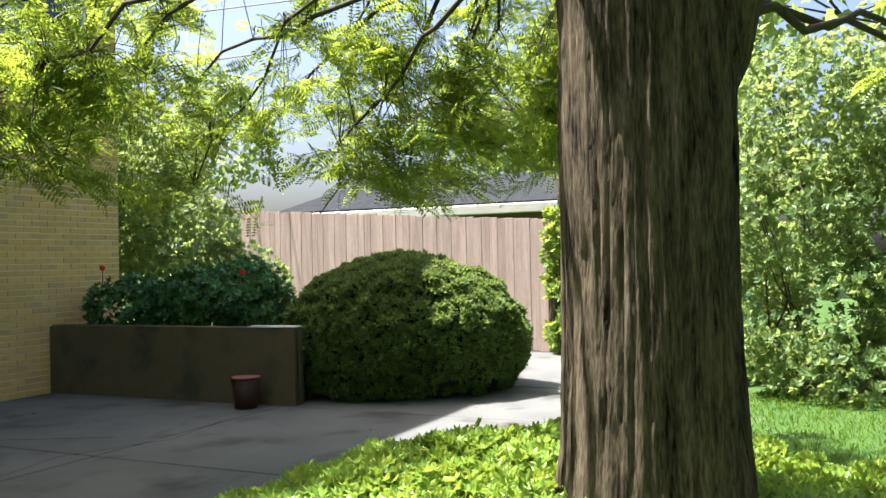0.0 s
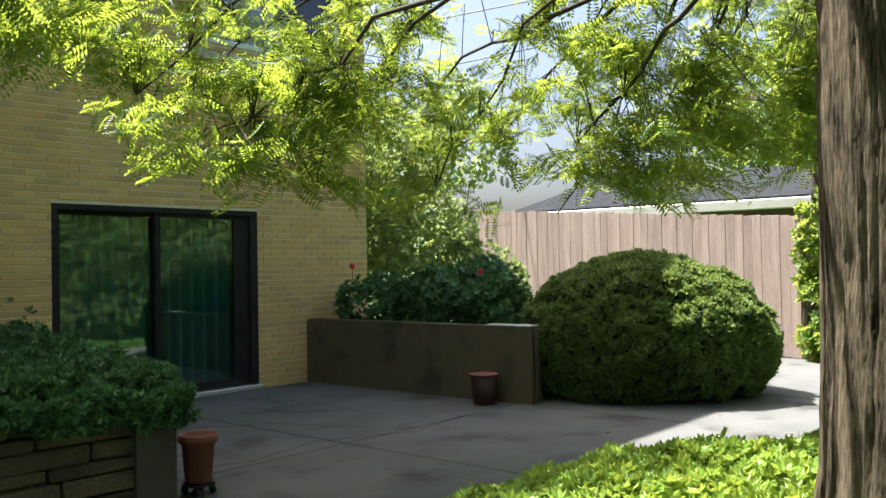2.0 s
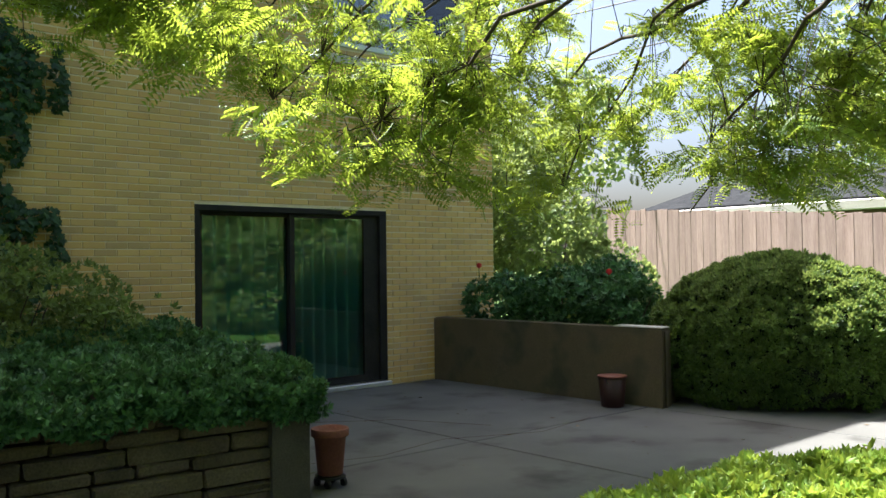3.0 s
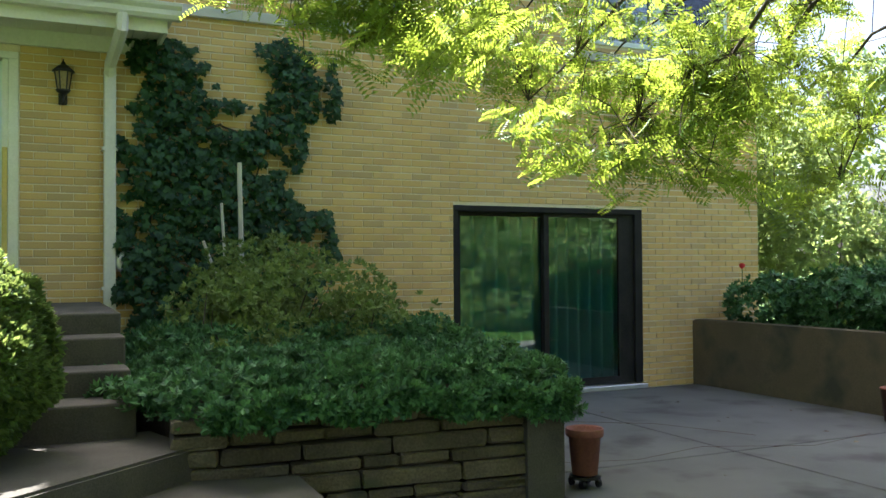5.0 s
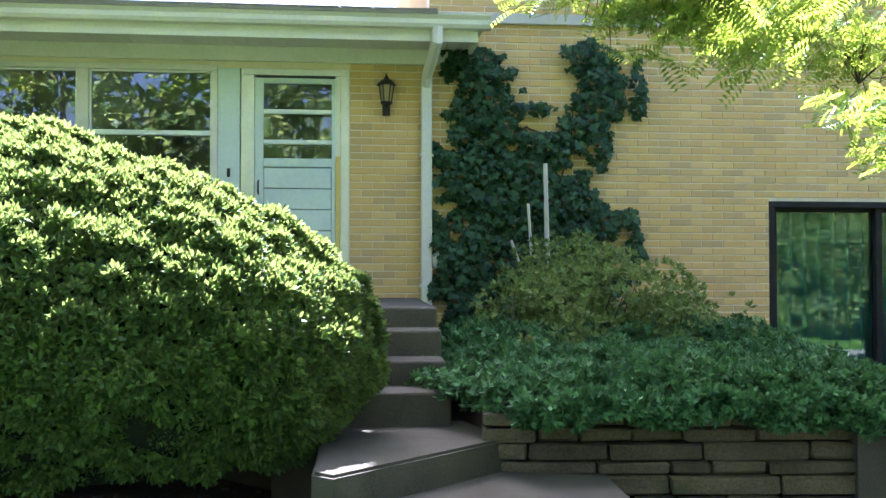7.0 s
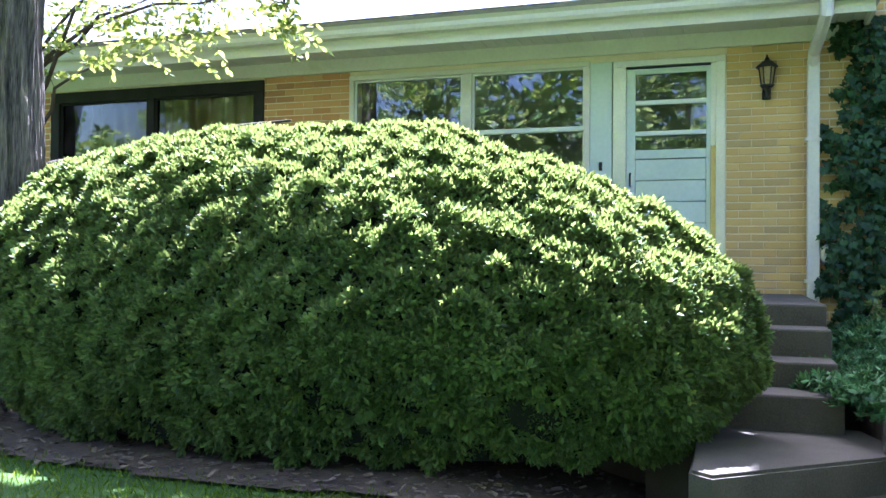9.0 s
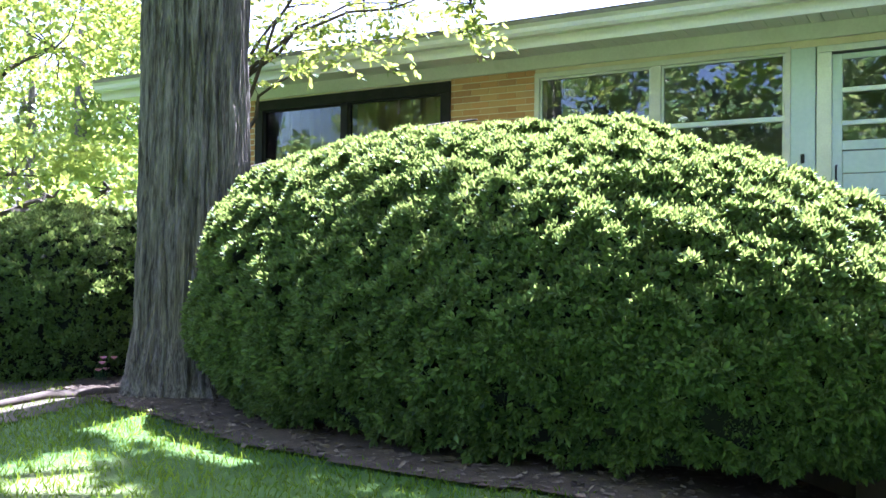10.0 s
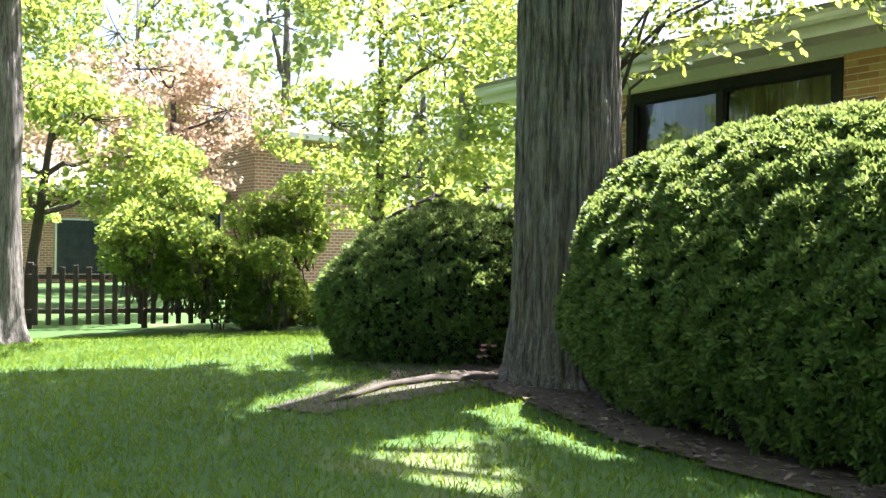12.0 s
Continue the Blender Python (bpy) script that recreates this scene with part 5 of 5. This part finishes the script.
for k, (q, z0, z1) in enumerate((((6.0, 30.0), 8.5, 8.0), ((4.0, 30.0), 8.5, 7.2), ((9.0, 30.0), 7.4, 6.4), ((12.0, 30.0), 6.6, 5.6))):
    tagged(part("overhead_cable", tube(arc((17.2, 5.3 - 0.4 * k, z0), (q[0], q[1], z1), -0.35, 14, 0.0), 0.016, 5), CABLE), "black overhead service cable strung from the pole", "cable")

# fence vines, hedge and trees beyond the locust
shrub_mass("vine", [(12.2, 3.75, 0.55, 0.3, 0.3, 0.6), (12.35, 3.8, 1.5, 0.28, 0.3, 0.8), (12.3, 3.5, 0.25, 0.5, 0.4, 0.3)], 1100, 0.09, WHORL, MAPLE, "leafy vine on the fence end", 61, "vine")
HEDGE = ((8.9, 0.3), (9.2, -0.8), (8.8, -2.0), (8.6, -3.2), (10.4, 1.2))
for k, (x, y) in enumerate(HEDGE):
    shrub_mass("hedge_shrub", [(x, y, 0.75, 0.85, 0.8, 0.75), (x + 0.3, y + 0.3, 1.7, 0.9, 0.8, 0.8), (x + 0.7, y, 2.7, 1.0, 0.9, 0.9), (x - 0.4, y - 0.3, 0.35, 0.6, 0.6, 0.35)], 4800, 0.066, WHORL, FAR,
               "tall loose sunlit hedge shrub at the lawn's edge", 70 + k)
tree("hedge_tree", (11.5, -1.0, 0), "leafy tree standing over the hedge", [(0, 0.16), (2, 0.13), (4, 0.09), (6, 0.04)], [(0, 1.0, 4.2, 1.9, 1.7, 1.2), (-0.6, -1.0, 4.8, 1.9, 1.7, 1.3), (0.4, 0.2, 6.2, 2.0, 1.9, 1.3), (0.5, 2.6, 5.6, 1.7, 1.6, 1.1)], 6500, 0.16, FAR, 81, LOBED)
tree("fence_tree", (15.0, 4.6, 0), "leafy tree behind the cedar fence", [(0, 0.15), (2, 0.12), (4, 0.09), (5.5, 0.04)], [(0.2, 0.8, 4.1, 1.6, 1.4, 0.9), (0, 2.6, 4.4, 1.6, 1.4, 0.9), (-0.3, -0.8, 4.9, 1.5, 1.4, 1.1)], 3600, 0.15, FAR, 82, LOBED)

# small trees by the bedroom windows and behind the big trunk
red = thing("window_tree", "small tree with a crooked dark branch before the bedroom window", "tree", (-6.55, 6.75, 0.25))
part("trunk", tube([(0, 0, -0.1), (0.05, 0, 0.9), (0.02, 0, 1.9), (-0.05, 0, 2.9), (-0.1, 0.05, 3.9)], [0.08, 0.07, 0.06, 0.04, 0.015], 10), TWIG, red, smooth=True)
RL = [Vector(p) for p in ((0.02, 0, 1.95), (0.4, 0, 2.0), (0.9, 0.02, 2.02), (1.4, 0, 2.08), (1.8, -0.02, 2.05), (2.05, -0.02, 2.25), (2.5, -0.05, 2.28), (2.9, -0.08, 2.3))]
part("limb", tube(RL, [0.055, 0.05, 0.045, 0.04, 0.036, 0.03, 0.02, 0.008], 8), TWIG, red, smooth=True)
rr = random.Random(6)
lp = []
for q in ((1.2, -0.2, 3.5), (2.2, -0.3, 3.35), (3.0, -0.4, 3.2), (0.4, -0.3, 3.7), (1.8, -0.5, 3.9), (0.9, 0.1, 3.0)):
    lp += [p + red.location for p in limb(red, (-0.03, 0, rr.uniform(2.0, 3.0)), q, 0.25, 0.024, 0.005, 8, 0.06, TWIG, rr)]
g = np.random.default_rng(17)
wt = np.stack([g.uniform(-6.9, -3.2, 250), g.uniform(6.0, 6.9, 250), g.uniform(2.98, 4.3, 250)], -1)
sprays(red, wt, lp, None, OVAL, 18, per=12, length=0.42, droop=0.2, material=MAPLE, size=0.08)
tree("young_maple", (-13.4, 8.2, 0.0), "sunlit young maple behind the clipped bushes", [(0, 0.1), (1.5, 0.09), (4, 0.06), (7, 0.02)],
     [(0.4, 0.3, 2.6, 1.6, 1.4, 0.8), (-0.9, -0.5, 3.6, 1.7, 1.4, 0.8), (1.0, 0.6, 4.6, 1.7, 1.4, 0.9), (-0.4, 0, 6.2, 1.9, 1.6, 1.1), (-1.6, 0.3, 2.4, 1.1, 1.1, 0.7), (2.2, 1.4, 6.0, 1.5, 1.5, 1.2), (1.6, 1.2, 2.4, 1.2, 1.1, 0.8)], 22000, 0.09, MAPLE, 83, LOBED, clump=0.9)
tree("cut_back_tree", (-9.7, 6.4, 0.1), "stubby dark cut-back trunk with bare side branches", [(0, 0.13), (0.8, 0.12), (1.5, 0.11), (1.62, 0.1)], [(0.7, 0, 1.9, 0.5, 0.4, 0.25), (1.3, -0.2, 1.7, 0.4, 0.4, 0.2)], 300, 0.1, MAPLE, 84, LOBED, limb_r=0.05)

# picket fence and shrubs far across the lawn
pf = thing("picket_fence", "low dark wooden picket fence", "fence", (-15.9, 1.2, 0.0))
a = math.atan2(5.0, 1.7)
for k in range(27):
    m = part("picket", box(k * 0.2, k * 0.2 + 0.085, -0.012, 0.012, 0.04, 0.98 + 0.03 * (k % 3 == 0), 0.006), PICKET, pf)
for z in (0.22, 0.78):
    part("rail", box(-0.1, 5.4, 0.014, 0.05, z, z + 0.08, 0.004), PICKET, pf)
for k in range(4):
    part("post", box(k * 1.75 - 0.05, k * 1.75 + 0.05, 0.052, 0.15, -0.1, 1.05, 0.01), PICKET, pf)
pf.rotation_euler = (0, 0, a)
def loose(cx, cy, cz, rx, ry, rz, n, seed, r=0.36):
    """Small leaf masses spread through a larger uneven one."""
    q = random.Random(seed)
    out = []
    for _ in range(n):
        v = Vector((q.gauss(0, 1), q.gauss(0, 1), q.gauss(0, 1))).normalized() * q.uniform(0.3, 1.0)
        k = r * q.uniform(0.6, 1.3)
        out.append((cx + v.x * rx, cy + v.y * ry, max(k * 0.7, cz + v.z * rz), k, k, k * 0.8))
    return out


shrub_mass("lawn_shrub", loose(-13.8, 4.7, 1.2, 0.75, 1.2, 1.1, 30, 1), 7500, 0.075, FINE, MAPLE, "tall loose green shrub before the picket fence", 91)
shrub_mass("lawn_shrub", loose(-13.3, 6.0, 1.05, 0.45, 0.5, 1.1, 14, 2, 0.3), 4500, 0.075, FINE, MAPLE, "narrow upright green shrub at the lawn's edge", 92)
shrub_mass("lawn_shrub", loose(-14.6, 6.9, 1.5, 0.8, 0.8, 1.4, 16, 5), 3600, 0.08, FINE, MAPLE, "tall sunlit shrub by the neighbour's wall", 96)
shrub_mass("lawn_shrub", loose(-14.0, 7.4, 0.5, 0.9, 0.8, 0.5, 9, 3), 1800, 0.08, FINE, MAPLE, "low pale sunlit shrub at the lawn's edge", 93)
tree("garden_maple", (-17.6, 3.2, 0), "bright layered garden maple beyond the picket fence", [(0, 0.12), (1.2, 0.1), (2.5, 0.07), (4, 0.03)],
     [(0.4, 0.6, 2.2, 1.6, 1.5, 0.5), (-0.6, -0.8, 3.0, 1.7, 1.5, 0.5), (0.6, 1.6, 3.0, 1.6, 1.5, 0.5), (0, 0, 4.0, 1.7, 1.6, 0.6), (0.8, -0.6, 2.4, 1.5, 1.4, 0.5), (0.9, 0.8, 3.6, 1.5, 1.4, 0.5), (0.3, 2.4, 2.3, 1.2, 1.2, 0.5)], 24000, 0.085, MAPLE, 94, LOBED, lean=(0.12, 0.1))
tree("blossom_tree", (-21.5, 7.2, 0), "pale pink-leaved tree in full sun", [(0, 0.16), (2, 0.13), (4, 0.09), (5.5, 0.04)],
     [(0, 0, 3.4, 1.8, 1.8, 1.1), (0.3, -2.2, 4.2, 2.0, 1.9, 1.1), (0, 1.4, 4.8, 1.7, 1.6, 1.1), (0, -0.6, 5.6, 1.8, 1.8, 0.9)], 15000, 0.1, BLOSSOM, 95, LOBED)

# small things on the lawn
tagged(part("plant_marker", box(-7.43, -7.40, 3.82, 3.83, 0.2, 0.42, 0.003), WHITE), "short white plastic plant marker in the lawn", "marker")
blooms = thing("pink_flower", "small pink flowers at the foot of the tree", "flower", (-6.05, 4.75, 0.3))
for k in range(5):
    bm = lathe([(0.004, 0), (0.025, 0.012), (0.028, 0.02)], 7, None, (rr.uniform(-0.12, 0.12), rr.uniform(-0.06, 0.06), rr.uniform(0.1, 0.22)), caps=False)
    part("bloom", bm, PINK, blooms)
bm = bmesh.new()
for k in range(6):
    tube([(0.02 * k - 0.05, 0, -0.03), (0.03 * k - 0.08, 0.01, 0.15)], 0.004, 4, bm)
part("stem", bm, IVY, blooms)
root = part("surface_root", tube([(-5.5, 4.45, 0.3), (-5.7, 4.0, 0.33), (-5.6, 3.5, 0.335), (-5.3, 3.0, 0.33), (-5.2, 2.6, 0.3)], [0.06, 0.04, 0.026, 0.018, 0.008], 8), TWIG, smooth=True)
tagged(root, "bare grey tree root lying across the lawn", "root")
sheet("bare_earth", [(-5.4, 4.3), (-5.1, 3.4), (-4.9, 2.6), (-5.3, 2.4), (-5.75, 3.1), (-6.1, 3.9), (-7.6, 4.1), (-7.8, 4.5), (-6.3, 4.6)], 0.011, EARTH := mat("dry_earth", (0.03, 0.026, 0.016), (0.075, 0.062, 0.042), 0.95, 5, 60, 0.8), "worn dry earth with bark litter in the lawn", "earth")

for k, (x, y, hh) in enumerate(((-27, 3.0, 8.5), (-29, 8.5, 9.5), (-25, 17, 9), (-18, 13.5, 7.5), (-33, -3, 9))):
    q = random.Random(k + 400)
    tree("backlit_tree", (x, y, 0), "pale sunlit leafy tree beyond the lawn", [(0, 0.22), (3, 0.18), (5.5, 0.12), (hh, 0.04)],
         [(q.uniform(-1.6, 1.6), q.uniform(-1.6, 1.6), hh * f, 2.6 - f, 2.6 - f, 1.5) for f in (0.36, 0.5, 0.66, 0.82, 1.0)], 14000, 0.15, MAPLE, 420 + k, BROAD, BARK2, clump=0.5, limb_r=0.08)
# distant trees close the place all round
for k in range(22):
    ang = radians(-178 + k * 16.4 + random.Random(k).uniform(-4, 4))
    dist = random.Random(k + 50).uniform(30, 44)
    x, y = dist * math.sin(ang), dist * math.cos(ang)
    if abs(ang) < radians(40):
        continue
    q = random.Random(k + 99)
    hh = q.uniform(8, 12)
    tree("distant_tree", (x, y, 0), "tall leafy tree in the distance", [(0, 0.3), (3, 0.26), (6, 0.18), (hh, 0.06)],
         [(q.uniform(-2, 2), q.uniform(-2, 2), hh * f, 3.4 - f, 3.4 - f, 2.0) for f in (0.25, 0.45, 0.62, 0.8, 1.0)], 7000, 0.3, FAR, 200 + k, BROAD, BARK2, clump=0.35, limb_r=0.12)
for k, (x, y) in enumerate(((-7, -17), (3, -19), (12, -16), (-16, -15), (-12, -20), (-22, -17), (-28, -13), (-2, -22), (-35, -16))):
    tree("street_tree", (x, y, 0), "leafy tree behind the viewer, mirrored in the glass", [(0, 0.25), (3, 0.22), (5, 0.17), (9, 0.08)],
         [(0, 0, 4.2, 2.6, 2.2, 1.4), (1.8, 0.5, 6.0, 2.6, 2.2, 1.8), (-1.8, -0.3, 6.6, 2.6, 2.2, 1.8), (0, 0.5, 9.4, 3.0, 2.4, 2.0)], 7500, 0.32, FAR, 300 + k, BROAD, BARK2, limb_r=0.1)

# grass blades on the near lawn
g = np.random.default_rng(77)
n = 110000
r0 = 2.5 + 11.5 * g.uniform(0, 1, n) ** 0.7
az = radians(-95) + radians(75) * g.uniform(0, 1, n)
x, y = r0 * np.sin(az), r0 * np.cos(az)
x2, y2 = g.uniform(4.6, 9.0, 16000), g.uniform(-2.2, 1.8, 16000)
x, y = np.concatenate([x, x2]), np.concatenate([y, y2])
ok = ~inside(x, y - 0.1, MULCH) & ~inside(x, y, BED_LINE) & ~((x > 0.2) & (y > 2.2))
x, y = x[ok], y[ok]
n = len(x)
p = np.stack([x, y, ground_z(x, y) - 0.004], -1)
ahead = unit(np.stack([g.normal(0, 0.45, n), g.normal(0, 0.45, n), np.ones(n)], -1))
tuft = ([(-0.09, 0, 0), (0.09, 0, 0), (0.05, 0.6, 0.06), (0.0, 1.0, 0.25)], [(0, 1, 2, 3)])
tagged(part("grass", scatter("grass", *tuft, p, turned(ahead, g.normal(0, 1, (n, 3))), g.uniform(0.03, 0.055, n)), BLADE), "short green grass blades of the mown lawn", "grass", kind="stuff")
# bark chips and leaf litter on the mulch
x, y = g.uniform(-7, 0, 3000), g.uniform(3.5, 5.0, 3000)
ok = inside(x, y, MULCH)
x, y = x[ok], y[ok]
n = len(x)
p = np.stack([x, y, ground_z(x, y) + 0.026], -1)
chip = ([(-0.25, 0, 0), (0.25, 0, 0.05), (0.2, 1, 0), (-0.2, 0.9, 0.1)], [(0, 1, 2, 3)])
LITTER = mat("bark_chip", (0.06, 0.045, 0.03), (0.2, 0.16, 0.12), 0.95, 5, 60, 0.3, island=0.5)
tagged(part("bark_chips", scatter("bark_chips", *chip, p, turned(unit(g.normal(0, 1, (n, 3)) * np.array([1, 1, 0.15])), np.array([0, 0, 1.0]) + g.normal(0, 0.2, (n, 3))), g.uniform(0.02, 0.06, n)), LITTER), "brown bark chips and dry leaves on the mulch", "bark chips", kind="stuff")

# dry leaves and twigs on the patio
n = 90
x, y = g.uniform(3.2, 11.0, n), g.uniform(2.6, 7.9, n)
ok = ~inside(x, y, BED_LINE) & ((x < 6.9) | (y < 3.2))
x, y = x[ok], y[ok]
n = len(x)
p = np.stack([x, y, np.full(n, 0.006)], -1)
tagged(part("dry_leaves", scatter("dry_leaves", *OVAL, p, turned(unit(g.normal(0, 1, (n, 3)) * np.array([1, 1, 0.05])), np.array([0, 0, 1.0]) + g.normal(0, 0.25, (n, 3))), g.uniform(0.02, 0.06, n)), LITTER), "scattered dry leaves on the concrete patio", "dry leaves", kind="stuff")

# ---- bricks of the house walls ----
def single_bricks(bricks, chosen, material, parent):
    shared = {}
    rest = []
    for b in bricks:
        if not chosen(*b):
            rest.append(b)
            continue
        key = (round(b[1] - b[0], 3), round(b[3] - b[2], 3))
        if key not in shared:
            bm = box(-key[0] / 2, key[0] / 2, -0.002, 0.02, -key[1] / 2, key[1] / 2, 0.003)
            shared[key] = bpy.data.meshes.new("brick")
            bm.to_mesh(shared[key])
            bm.free()
            shared[key].materials.append(material)
        ob = part("brick", shared[key], None, parent)
        ob.location = ((b[0] + b[1]) / 2, WALL_Y + rng.uniform(-0.002, 0.002), (b[2] + b[3]) / 2)
    if rest:
        joined_bricks("brickwork", rest, material, parent)


single_bricks(bricks_1, lambda a, b, c, d: 2.45 < a < 3.9 and 1.0 < c < 3.0, BRICK, wall_1)
single_bricks(bricks_2, lambda a, b, c, d: c > 1.1, BRICK, wall_2)
single_bricks(bricks_3, lambda a, b, c, d: a > -4.8 and c > 2.0, BRICK_RED, wall_2)
joined_bricks("brickwork", bricks_4, BRICK, wall_2)

GROUPS = {"yew_bush": "clipped yew bushes", "hedge_shrub": "hedge along the lawn", "distant_tree": "distant trees", "street_tree": "trees behind the viewer", "backlit_tree": "trees beyond the lawn",
          "lawn_shrub": "shrubs by the picket fence", "overhead_cable": "overhead cables", "garden_stake": "stakes in the ivy", "brick_house": "neighbouring brick houses", "rose": "red roses", "curtain": "curtains"}
for ob in list(scene.objects):
    kin = GROUPS.get(ob.name.split(".")[0])
    if kin and not ob.parent:
        tagged(ob, group=kin)
